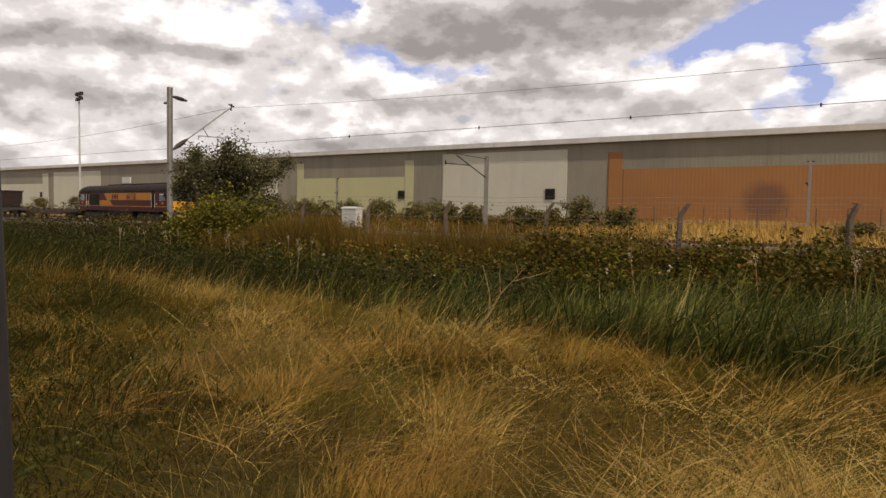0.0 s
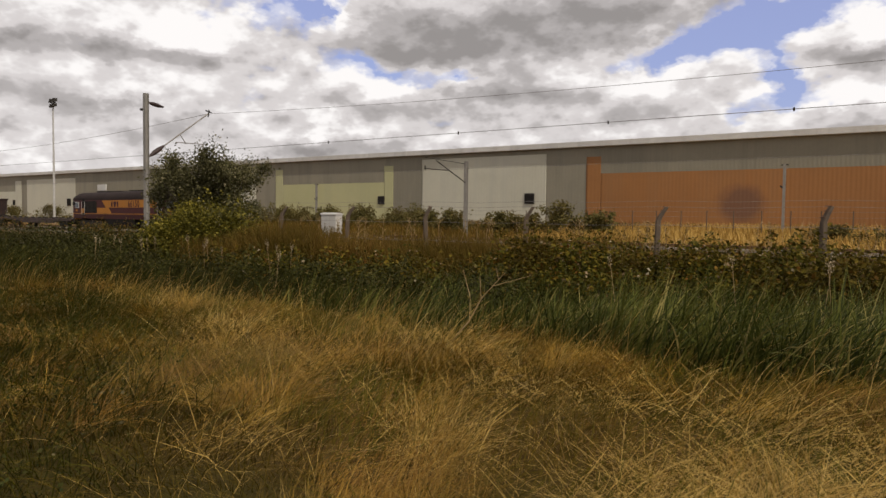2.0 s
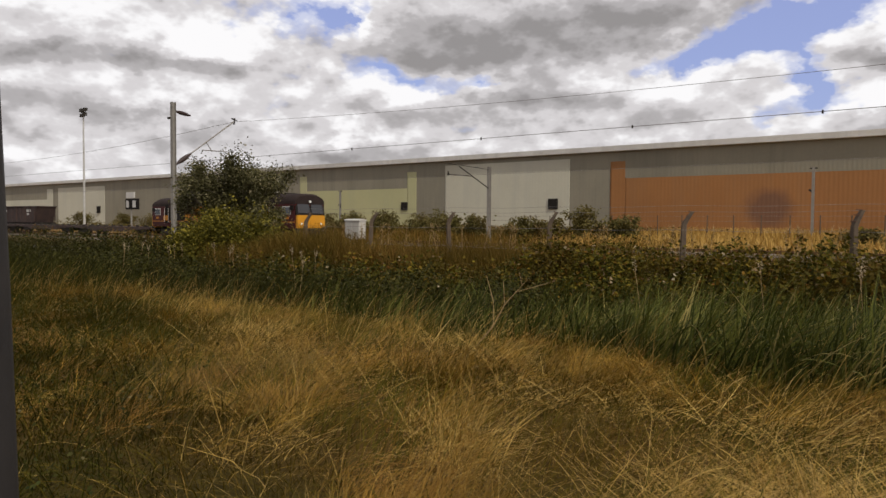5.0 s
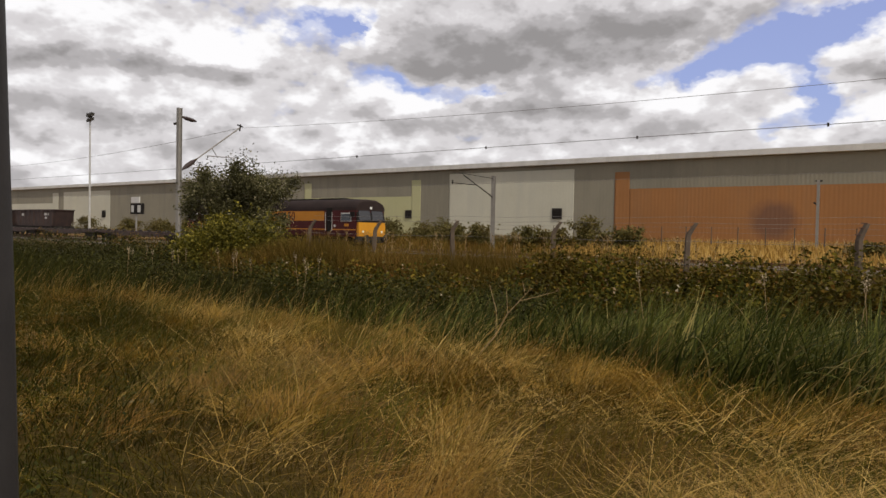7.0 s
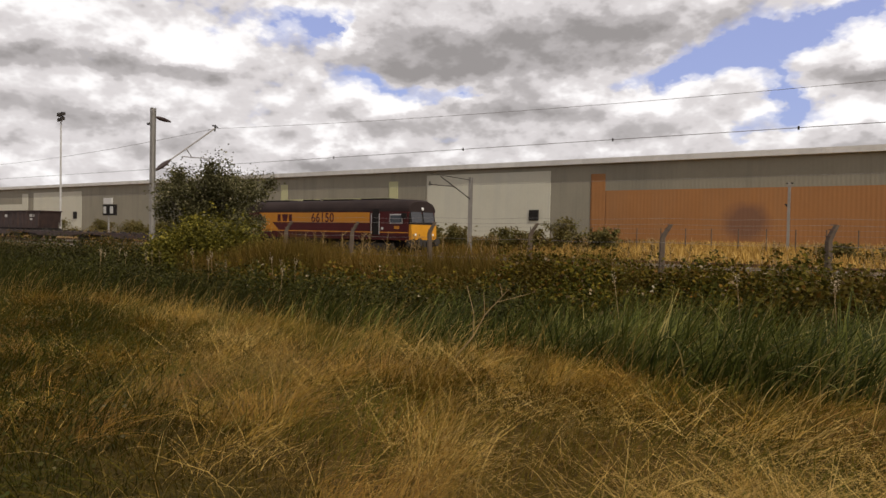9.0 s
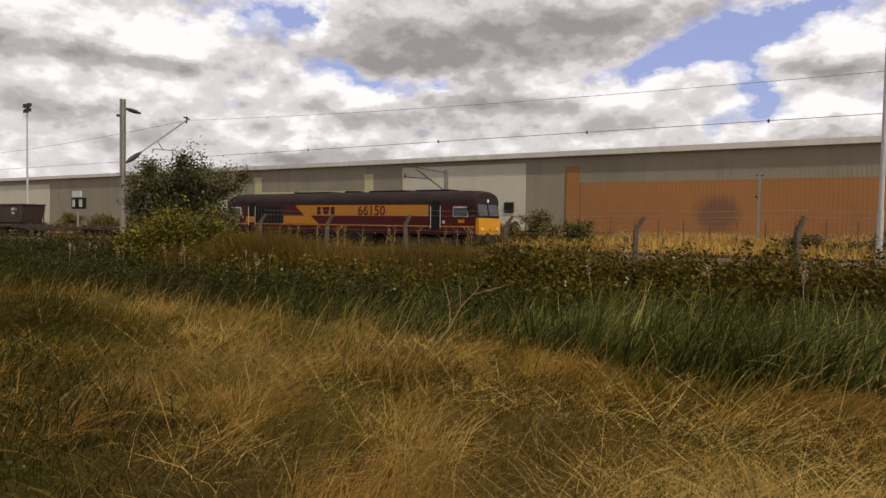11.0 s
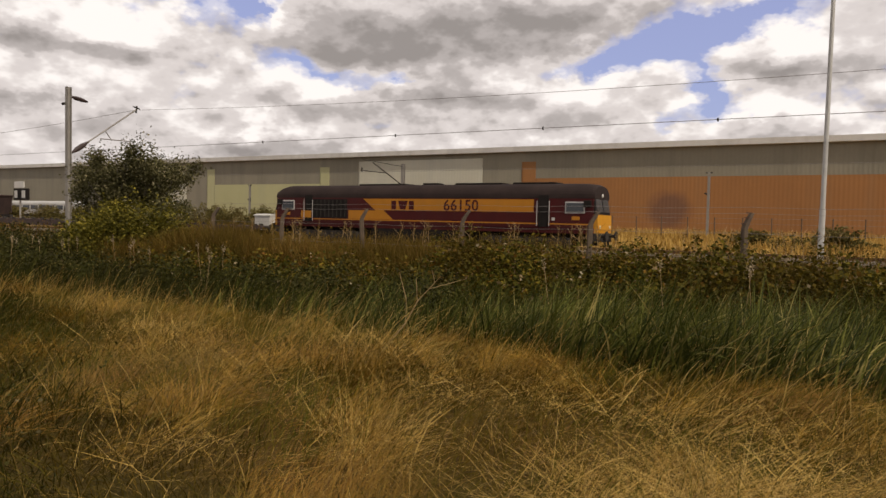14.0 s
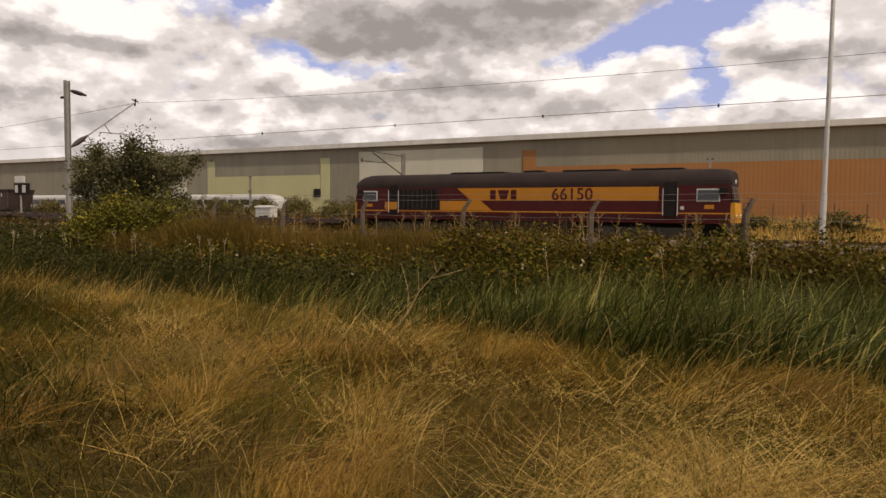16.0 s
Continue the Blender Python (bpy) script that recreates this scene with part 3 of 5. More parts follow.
def build_warehouse():
    w = empty("warehouse", pose(0, 0, 0))
    Y = 95.0
    bm = bmesh.new()
    box(bm, (-345, Y + 0.1, 0.3), (75, Y + 70, 12.1))
    part("wall", bm, M["clad_grey"], w)
    sheet("cladding", -345, 75, 0.4, 12.15, Y, M["clad_grey"], w, "grey ribbed wall sheeting")
    # painted sheets, proud of the grey
    def panel(x0, x1, z0, z1, mat, label):
        sheet("painted_panel", x0, x1, z0, z1, Y - 0.06, mat, w, label)
    white, cream, orange = M["clad_white"], M["clad_cream"], M["clad_orange"]
    panel(-262, -214, 0.45, 7.75, white, "white painted sheeting")
    panel(-214, -210.5, 0.45, 10.7, white, "white painted sheeting")
    panel(-207.2, -181.2, 0.45, 10.9, white, "white painted sheeting")
    panel(-122, -111, 0.45, 11.0, white, "white painted sheeting")
    panel(-105.2, -103.2, 0.45, 10.7, cream, "pale yellow painted sheeting")
    panel(-103.2, -77.4, 0.45, 7.75, cream, "pale yellow painted sheeting")
    panel(-77.4, -75.35, 0.45, 10.6, cream, "pale yellow painted sheeting")
    panel(-69.1, -45.95, 0.45, 11.4, white, "white painted sheeting")
    panel(-39.5, -37.3, 0.45, 10.7, orange, "orange painted sheeting")
    panel(-37.3, 75, 0.45, 8.25, orange, "orange painted sheeting with a round dark mark")
    for x, z, s in ((-78.0, 4.6, 0.62), (-48.65, 4.7, 0.72), (-184.3, 4.6, 0.85), (-214.8, 4.6, 0.6)):
        bm = bmesh.new()
        box(bm, (x - s - 0.1, Y - 0.2, z - s - 0.1), (x + s + 0.1, Y + 0.05, z + s + 0.1), 0.02)
        f = part("vent_frame", bm, M["dark"], w)
        bm = bmesh.new()
        for i in range(5):
            zz = z - s + (i + 0.5) * 2 * s / 5
            prism(bm, [(Y - 0.28, zz - 0.09), (Y - 0.2, zz + 0.1), (Y - 0.18, zz + 0.1), (Y - 0.26, zz - 0.09)], x - s, x + s, "x")
        part("louvre", bm, M["black"], f)
    bm = bmesh.new()
    prism(bm, [(Y - 0.75, 12.15), (Y - 0.75, 12.9), (Y - 0.68, 12.9), (Y - 0.65, 12.25), (Y - 0.05, 12.25), (Y - 0.05, 12.15)], -346, 76, "x")
    part("gutter", bm, M["gutter"], w, "pale weathered eaves gutter")
    bm = bmesh.new()
    prism(bm, [(Y - 0.6, 12.5), (Y + 35, 15.2), (Y + 70, 12.5), (Y + 70, 12.1), (Y - 0.6, 12.3)], -345.5, 75.5, "x")
    part("roof", bm, M["roof"], w, "low-pitched grey sheet roof")
    tagged(w, "long low warehouse with grey, white, yellow and orange ribbed cladding", "warehouse")


build_warehouse()


# ---------------------------------------------------------------- locomotive
LOCO_Y = 33.9
HALF_W = 1.3


def body_section(top=3.66, shoulder=2.98, low=1.42, w=HALF_W):
    s = [(-w, low), (-w, shoulder)]
    for i in range(1, 8):
        a = math.pi / 2 * i / 8
        s.append((-w + (1 - math.cos(a)) * 0.95, shoulder + math.sin(a) * (top - shoulder)))
    s.append((0, top))
    return s + [(-u, v) for u, v in s[-2::-1]]


def build_loco():
    L = 20.2
    H = L / 2
    lo = empty("diesel_locomotive")
    # local x: 0 at the middle, +x to the leading cab. side(x): metres behind the leading corner
    def side(x):
        return H - x

    # hood and cabs, roof above the shoulder in soot grey
    bm = bmesh.new()
    prism(bm, [p for p in body_section() if p[1] <= 2.99], -H + 0.02, H - 0.02, "x")
    part("body", bm, M["maroon"], lo, "maroon body sides")
    bm = bmesh.new()
    sec = [(-HALF_W - 0.006, 2.88)] + [p for p in body_section() if p[1] >= 2.97] + [(HALF_W + 0.006, 2.88)]
    va = []
    xs = [(-H - 0.02, 0.70), (-H + 0.15, 0.86), (-H + 0.5, 0.97), (-H + 1.0, 1.0), (H - 1.0, 1.0), (H - 0.5, 0.985), (H - 0.15, 0.93), (H + 0.02, 0.80)]
    for x, k in xs:
        va.append([bm.verts.new((x, u, 2.88 + (v - 2.88) * k)) for u, v in sec])
    for a, b in zip(va, va[1:]):
        for i in range(len(sec) - 1):
            bm.faces.new((a[i], b[i], b[i + 1], a[i + 1]))
    bm.faces.new(va[0])
    bm.faces.new(va[-1][::-1])
    bmesh.ops.recalc_face_normals(bm, faces=bm.faces[:])
    roof = part("roof", bm, M["loco_roof"], lo, "sooty dark roof")
    for x0, x1, w, h in ((2.2, 4.6, 0.55, 3.74), (5.2, 8.0, 0.6, 3.73), (9.2, 10.2, 0.35, 3.76), (11.2, 14.4, 0.62, 3.72)):
        bm = bmesh.new()
        box(bm, (side(x1), -w, 3.5), (side(x0), w, h), 0.03)
        part("roof_hatch", bm, M["black"], roof)
    # gold band along both sides, with slanted lower tail
    for s in (-1, 1):
        y0, y1 = s * (HALF_W + 0.004), s * (HALF_W - 0.02)
        bm = bmesh.new()
        prism(bm, [(side(13.6), 2.83), (side(3.1), 2.83), (side(3.1), 2.18), (side(12.2), 2.18), (side(11.55), 1.66), (side(14.65), 1.66), (side(14.65), 2.16), (side(12.75), 2.16)], y0, y1)
        part("gold_band", bm, M["gold"], lo, "gold livery band")
        bm = bmesh.new()
        box(bm, (-H, min(y0, y1) - 0.004, 1.585), (H, max(y0, y1) + 0.004, 1.645))
        part("stripe", bm, M["gold"], lo, "thin gold sole line")
        bm = bmesh.new()
        box(bm, (side(17.45), s * (HALF_W + 0.012) - 0.02, 1.69), (side(14.75), s * (HALF_W + 0.012) + 0.02, 2.80), 0.01)
        grille = part("radiator_grille", bm, M["black"], lo, "black side grille")
        for i in range(9):
            bm = bmesh.new()
            x = side(17.3) + i * 0.3
            box(bm, (x, s * (HALF_W + 0.045) - 0.012, 1.73), (x + 0.04, s * (HALF_W + 0.045) + 0.012, 2.76))
            part("slat", bm, M["dark"], grille)
        # cab doors and windows at both ends
        for e in (-1, 1):
            def ex(d):
                return e * (H - d)
            bm = bmesh.new()
            a, b = sorted((ex(2.3), ex(2.85)))
            box(bm, (a, s * (HALF_W + 0.01) - 0.02, 1.45), (b, s * (HALF_W + 0.01) + 0.02, 3.05), 0.01)
            door = part("cab_door", bm, M["black"], lo, "dark recessed cab door")
            for d in (2.25, 2.9):
                bm = bmesh.new()
                rod(bm, (ex(d), s * (HALF_W + 0.07), 1.5), (ex(d), s * (HALF_W + 0.07), 2.75), 0.018, seg=6)
                part("handrail", bm, M["galv"], door)
            bm = bmesh.new()
            a, b = sorted((ex(0.45), ex(1.45)))
            box(bm, (a, s * (HALF_W + 0.01) - 0.02, 2.14), (b, s * (HALF_W + 0.01) + 0.02, 2.72), 0.02)
            fr = part("window_frame", bm, M["galv"], lo, "pale window surround")
            bm = bmesh.new()
            box(bm, (a + 0.06, s * (HALF_W + 0.03) - 0.01, 2.2), (b - 0.06, s * (HALF_W + 0.03) + 0.01, 2.66))
            part("pane", bm, M["glass"], fr)
            bm = bmesh.new()
            box(bm, (ex(0.9) - 0.2, s * (HALF_W + 0.006) - 0.01, 1.82), (ex(0.9) + 0.2, s * (HALF_W + 0.006) + 0.01, 2.0))
            part("badge", bm, M["gold"], lo, "small gold crest")
            bm = bmesh.new()
            box(bm, (ex(2.05) - 0.08, s * (HALF_W + 0.01) - 0.012, 1.78), (ex(2.05) + 0.08, s * (HALF_W + 0.01) + 0.012, 1.93))
            part("marker_plate", bm, M["white"], lo)
            if e < 0:
                bm = bmesh.new()
                a, b = sorted((ex(2.0), ex(2.8)))
                box(bm, (a, s * (HALF_W + 0.034) - 0.01, 1.68), (b, s * (HALF_W + 0.034) + 0.01, 2.1))
                part("door_panel", bm, M["gold"], lo, "gold lower door panel")
    # cab ends
    for e in (-1, 1):
        def sx(d):
            return e * (H + d)
        bm = bmesh.new()
        out = [(sx(-0.3), 1.05), (sx(0.16), 1.05), (sx(0.2), 1.4), (sx(0.16), 2.1), (sx(-0.3), 2.14)]
        prism(bm, out, -1.22, 1.22)
        front = part("cab_front", bm, M["yellow"], lo, "yellow warning end")
        bm = bmesh.new()
        prism(bm, [(sx(-0.3), 2.12), (sx(0.10), 2.12), (sx(-0.06), 3.0), (sx(-0.3), 3.02)], -1.27, 1.27)
        part("windscreen_surround", bm, M["black"], front)
        for y0 in (-1.1, 0.08):
            bm = bmesh.new()
            prism(bm, [(sx(0.07), 2.24), (sx(0.115), 2.24), (sx(-0.005), 2.9), (sx(-0.05), 2.9)], y0, y0 + 1.02)
            part("windscreen", bm, M["glass_pale"], front)
        for y in (-0.86, 0.86):
            bm = bmesh.new()
            rod(bm, (sx(0.1), y, 1.06), (sx(0.5), y, 1.06), 0.09, 0.09, 10)
            rod(bm, (sx(0.5), y, 1.06), (sx(0.56), y, 1.06), 0.24, 0.25, 16)
            part("buffer", bm, M["dark"], lo)
            bm = bmesh.new()
            rod(bm, (sx(0.14), y, 1.5), (sx(0.22), y, 1.5), 0.08, 0.075, 14)
            part("headlight", bm, M["lamp"], front)
        bm = bmesh.new()
        rod(bm, (sx(0.0), 0, 3.06), (sx(0.06), 0, 3.06), 0.1, 0.09, 12)
        part("marker_light", bm, M["lamp"], front)
        bm = bmesh.new()
        box(bm, (min(sx(-0.2), sx(0.2)), -1.25, 0.75), (max(sx(-0.2), sx(0.2)), 1.25, 1.2), 0.04)
        part("buffer_beam", bm, M["dark"], lo)
        for y in (-0.35, -0.15, 0.2, 0.4):
            bm = bmesh.new()
            rod(bm, (sx(0.22), y, 1.05), (sx(0.32), y * 1.1, 0.5), 0.03, seg=6)
            part("brake_hose", bm, M["black"], lo)
        for y in (-1.34, 1.34):
            bm = bmesh.new()
            box(bm, (min(sx(-0.5), sx(-0.12)), y - 0.05, 2.45), (max(sx(-0.5), sx(-0.12)), y + 0.05, 2.78), 0.02)
            part("mirror", bm, M["black"], lo)
    # underframe, fuel tank, bogies
    bm = bmesh.new()
    box(bm, (-H, -1.26, 1.15), (H, 1.26, 1.44), 0.02)
    part("solebar", bm, M["maroon"], lo)
    # added black box that keeps the gaps beside the bogies and tank dark
    bm = bmesh.new()
    box(bm, (-H + 0.3, -0.7, 0.55), (H - 0.3, 0.7, 1.2), 0.03)
    part("gap_filler", bm, M["black"], lo)
    bm = bmesh.new()
    prism(bm, [(-1.25, 1.16), (-1.25, 0.5), (-0.9, 0.28), (0.9, 0.28), (1.25, 0.5), (1.25, 1.16)], -2.9, 2.9, "x")
    part("fuel_tank", bm, M["black"], lo)
    for bx in (-6.4, 6.4):
        bm = bmesh.new()
        box(bm, (bx - 0.5, -1.05, 0.62), (bx + 0.5, 1.05, 0.92), 0.03)
        bogie = part("bogie", bm, M["dark"], lo)
        for y in (-1.12, 1.12):
            bm = bmesh.new()
            prism(bm, [(bx - 2.6, 0.6), (bx - 2.3, 0.95), (bx + 2.3, 0.95), (bx + 2.6, 0.6), (bx + 2.2, 0.42), (bx - 2.2, 0.42)], y - 0.07, y + 0.07)
            part("side_frame", bm, M["dark"], bogie)
            for k in (-1.85, 0, 1.85):
                bm = bmesh.new()
                box(bm, (bx + k - 0.2, y - 0.13, 0.36), (bx + k + 0.2, y + 0.13, 0.74), 0.03)
                part("axle_box", bm, M["dark"], bogie)
                bm = bmesh.new()
                rod(bm, (bx + k + 0.55, y * 1.05, 0.5), (bx + k + 0.55, y * 1.05, 0.92), 0.12, seg=8)
                part("spring", bm, M["dark"], bogie)
        for k in (-1.85, 0, 1.85):
            for y in (-0.76, 0.76):
                bm = bmesh.new()
                rod(bm, (bx + k, y - 0.065, 0.53), (bx + k, y + 0.065, 0.53), 0.53, seg=24)
                rod(bm, (bx + k, y - 0.1, 0.53), (bx + k, y + 0.1, 0.53), 0.12, seg=12)
                part("wheel", bm, M["dark"], bogie)
    # marks on the gold band: three plain shapes, then the running number
    for x0, shape in ((11.66, "e"), (11.22, "w"), (10.5, "s")):
        bm = bmesh.new()
        y = -HALF_W - 0.012
        if shape == "e":
            prism(bm, [(side(x0), 2.24), (side(x0), 2.72), (side(x0 - 0.32), 2.72), (side(x0 - 0.32), 2.24)], y, y + 0.008)
        elif shape == "w":
            prism(bm, [(side(x0), 2.72), (side(x0 - 0.64), 2.72), (side(x0 - 0.5), 2.24), (side(x0 - 0.14), 2.24)], y, y + 0.008)
        else:
            prism(bm, [(side(x0), 2.72), (side(x0 - 0.32), 2.72), (side(x0 - 0.32), 2.24), (side(x0), 2.24)], y, y + 0.008)
        part("emblem", bm, M["maroon"], lo, "maroon operator emblem shape")
    for s in (-1, 1):
        cu = bpy.data.curves.new("number", "FONT")
        cu.body, cu.size, cu.extrude, cu.align_x = "66150", 0.82, 0.004, "CENTER"
        cu.space_character = 1.04
        cu.offset = 0.012
        cu.materials.append(M["maroon"])
        tx = new("number", cu)
        tx.parent = lo
        tx.matrix_basis = pose(side(7.25), s * (HALF_W + 0.01), 2.22, 90, 0, 0 if s < 0 else 180)
        tx["label"] = "maroon running number"
    tagged(lo, "maroon and gold diesel locomotive with yellow ends on the track", "locomotive")
    return lo


loco = build_loco()


# ---------------------------------------------------------------- empty flat wagons behind the locomotive
def build_flat():
    w = empty("flat_wagon")
    L = 18.6
    for s in (-1, 1):
        bm = bmesh.new()
        prism(bm, [(-L / 2, 1.08), (L / 2, 1.08), (L / 2, 0.86), (L / 2 - 3.6, 0.80), (L / 2 - 4.6, 0.58), (-L / 2 + 4.6, 0.58), (-L / 2 + 3.6, 0.80), (-L / 2, 0.86)], s * 1.2 - 0.08, s * 1.2 + 0.08)
        part("side_sill", bm, M["wagon"], w)
    bm = bmesh.new()
    box(bm, (-L / 2, -1.15, 0.98), (L / 2, 1.15, 1.06), 0.01)
    part("deck", bm, M["wagon"], w, "rusty bare deck")
    for i in range(10):
        x = -L / 2 + 0.6 + i * (L - 1.2) / 9
        for s in (-1, 1):
            bm = bmesh.new()
            box(bm, (x - 0.12, s * 1.18 - 0.1, 1.06), (x + 0.12, s * 1.18 + 0.1, 1.2), 0.02)
            part("spigot", bm, M["dark"], w)
    for bx in (-L / 2 + 2.2, L / 2 - 2.2):
        bm = bmesh.new()
        box(bm, (bx - 0.3, -0.95, 0.5), (bx + 0.3, 0.95, 0.8), 0.03)
        bo = part("bogie", bm, M["dark"], w)
        for y in (-1.0, 1.0):
            bm = bmesh.new()
            box(bm, (bx - 1.2, y - 0.08, 0.38), (bx + 1.2, y + 0.08, 0.8), 0.05)
            part("side_frame", bm, M["dark"], bo)
        for k in (-0.9, 0.9):
            for y in (-0.76, 0.76):
                bm = bmesh.new()
                rod(bm, (bx + k, y - 0.065, 0.44), (bx + k, y + 0.065, 0.44), 0.44, seg=20)
                part("wheel", bm, M["dark"], bo)
    for s in (-1, 1):
        for y in (-0.86, 0.86):
            bm = bmesh.new()
            rod(bm, (s * L / 2, y, 0.98), (s * (L / 2 + 0.45), y, 0.98), 0.09, seg=8)
            rod(bm, (s * (L / 2 + 0.45), y, 0.98), (s * (L / 2 + 0.5), y, 0.98), 0.21, seg=12)
            part("buffer", bm, M["dark"], w)
    tagged(w, "empty dark flat wagon coupled behind the locomotive", "wagon", "flat wagons")
    return w


flats = [build_flat()]
for _i in range(2):
    flats.append(copy_thing(flats[0], pose(0, 0, 0)))


# ---------------------------------------------------------------- dark wagons on the second line
def build_wagon():
    w = empty("hopper_wagon")
    L = 12.6
    bm = bmesh.new()
    prism(bm, [(-L / 2, 3.5), (L / 2, 3.5), (L / 2 - 0.9, 1.25), (-L / 2 + 0.9, 1.25)], -1.35, 1.35)
    part("body", bm, M["wagon"], w)
    for i in range(9):
        x = -L / 2 + 0.5 + i * (L - 1.0) / 8
        for s in (-1, 1):
            bm = bmesh.new()
            box(bm, (x - 0.06, s * 1.4 - 0.06, 1.5), (x + 0.06, s * 1.4 + 0.06, 3.52), 0.01)
            part("rib", bm, M["wagon"], w)
    bm = bmesh.new()
    for s in (-1, 1):
        box(bm, (-L / 2 - 0.05, s * 1.38 - 0.08, 3.46), (L / 2 + 0.05, s * 1.38 + 0.08, 3.6), 0.02)
    for s in (-1, 1):
        box(bm, (s * L / 2 - 0.08, -1.4, 3.46), (s * L / 2 + 0.08, 1.4, 3.6), 0.02)
    part("top_rail", bm, M["wagon"], w)
    for x0, x1, z0, z1 in ((3.3, 4.6, 2.75, 3.1), (3.4, 4.2, 2.3, 2.55), (-3.9, -3.2, 2.7, 3.05)):
        bm = bmesh.new()
        box(bm, (x0, -1.38, z0), (x1, -1.352, z1))
        part("stencil_bar", bm, M["white"], w)
    bm = bmesh.new()
    box(bm, (-L / 2, -1.2, 1.0), (L / 2, 1.2, 1.28), 0.02)
    part("underframe", bm, M["black"], w)
    for bx in (-4.4, 4.4):
        bm = bmesh.new()
        box(bm, (bx - 0.3, -0.95, 0.5), (bx + 0.3, 0.95, 0.8), 0.03)
        bo = part("bogie", bm, M["dark"], w)
        for y in (-1.05, 1.05):
            bm = bmesh.new()
            box(bm, (bx - 1.3, y - 0.08, 0.4), (bx + 1.3, y + 0.08, 0.85), 0.05)
            part("side_frame", bm, M["dark"], bo)
        for k in (-0.9, 0.9):
            for y in (-0.76, 0.76):
                bm = bmesh.new()
                rod(bm, (bx + k, y - 0.065, 0.46), (bx + k, y + 0.065, 0.46), 0.46, seg=20)
                part("wheel", bm, M["dark"], bo)
    for s in (-1, 1):
        for y in (-0.86, 0.86):
            bm = bmesh.new()
            rod(bm, (s * L / 2, y, 1.06), (s * (L / 2 + 0.5), y, 1.06), 0.1, seg=8)
            rod(bm, (s * (L / 2 + 0.5), y, 1.06), (s * (L / 2 + 0.55), y, 1.06), 0.23, seg=12)
            part("buffer", bm, M["dark"], w)
    tagged(w, "dark brown ribbed steel hopper wagon on the second line", "wagon", "hopper wagons")
    return w


wagons = [build_wagon()]
for _i in range(3):
    wagons.append(copy_thing(wagons[0], pose(0, 0, 0)))


# ---------------------------------------------------------------- white passenger train
def build_coach(nose):
    c = empty("passenger_coach")
    L = 22.6
    bm = bmesh.new()
    sec = body_section(3.55, 2.9, 0.95, 1.38)
    xs = [(-L / 2, 1.0), (L / 2 - (1.9 if nose else 0.0), 1.0)]
    if nose:
        xs += [(L / 2 - 1.1, 0.93), (L / 2 - 0.5, 0.80), (L / 2, 0.60)]
    rings = [[bm.verts.new((x, u * (0.6 + 0.4 * k), 0.95 + (v - 0.95) * k)) for u, v in sec] for x, k in xs]
    for a, b in zip(rings, rings[1:]):
        for i in range(len(sec) - 1):
            bm.faces.new((a[i], b[i], b[i + 1], a[i + 1]))
        bm.faces.new((a[-1], b[-1], b[0], a[0]))
    bm.faces.new(rings[0])
    bm.faces.new(rings[-1][::-1])
    bmesh.ops.recalc_face_normals(bm, faces=bm.faces[:])
    part("body", bm, M["train_white"], c, "white painted coach body")
    for s in (-1, 1):
        for i in range(7):
            x = -L / 2 + 1.3 + i * 2.75
            bm = bmesh.new()
            box(bm, (x, s * 1.385 - 0.02, 1.85), (x + 2.3, s * 1.385 + 0.02, 2.68), 0.02)
            part("window", bm, M["glass"], c)
        for x in (-L / 2 + 0.5, 0.0, L / 2 - 3.4):
            bm = bmesh.new()
            box(bm, (x - 0.12, s * 1.39 - 0.02, 1.05), (x + 0.1, s * 1.39 + 0.02, 2.85), 0.02)
            part("door_gap", bm, M["dark"], c)
    bm = bmesh.new()
    box(bm, (-L / 2 + 0.2, -1.25, 0.35), (L / 2 - (1.6 if nose else 0.2), 1.25, 0.97), 0.05)
    part("underframe", bm, M["dark"], c)
    if nose:
        bm = bmesh.new()
        prism(bm, [(L / 2 - 1.25, 3.22), (L / 2 - 0.55, 2.78), (L / 2 - 0.2, 2.35), (L / 2 - 0.36, 2.3), (L / 2 - 1.3, 2.5)], -1.05, 1.05)
        part("windscreen", bm, M["glass"], c)
    for bx in (-8.0, 7.6):
        for k in (-1.2, 1.2):
            for y in (-0.76, 0.76):
                bm = bmesh.new()
                rod(bm, (bx + k, y - 0.065, 0.43), (bx + k, y + 0.065, 0.43), 0.43, seg=16)
                part("wheel", bm, M["dark"], c)
    tagged(c, "white passenger coach with a dark window band" + (" and a sloping cab" if nose else ""), "train", "passenger train")
    return c


coaches = [build_coach(True), build_coach(False)]
coaches.append(copy_thing(coaches[1], pose(0, 0, 0)))
coaches.append(copy_thing(coaches[1], pose(0, 0, 0)))


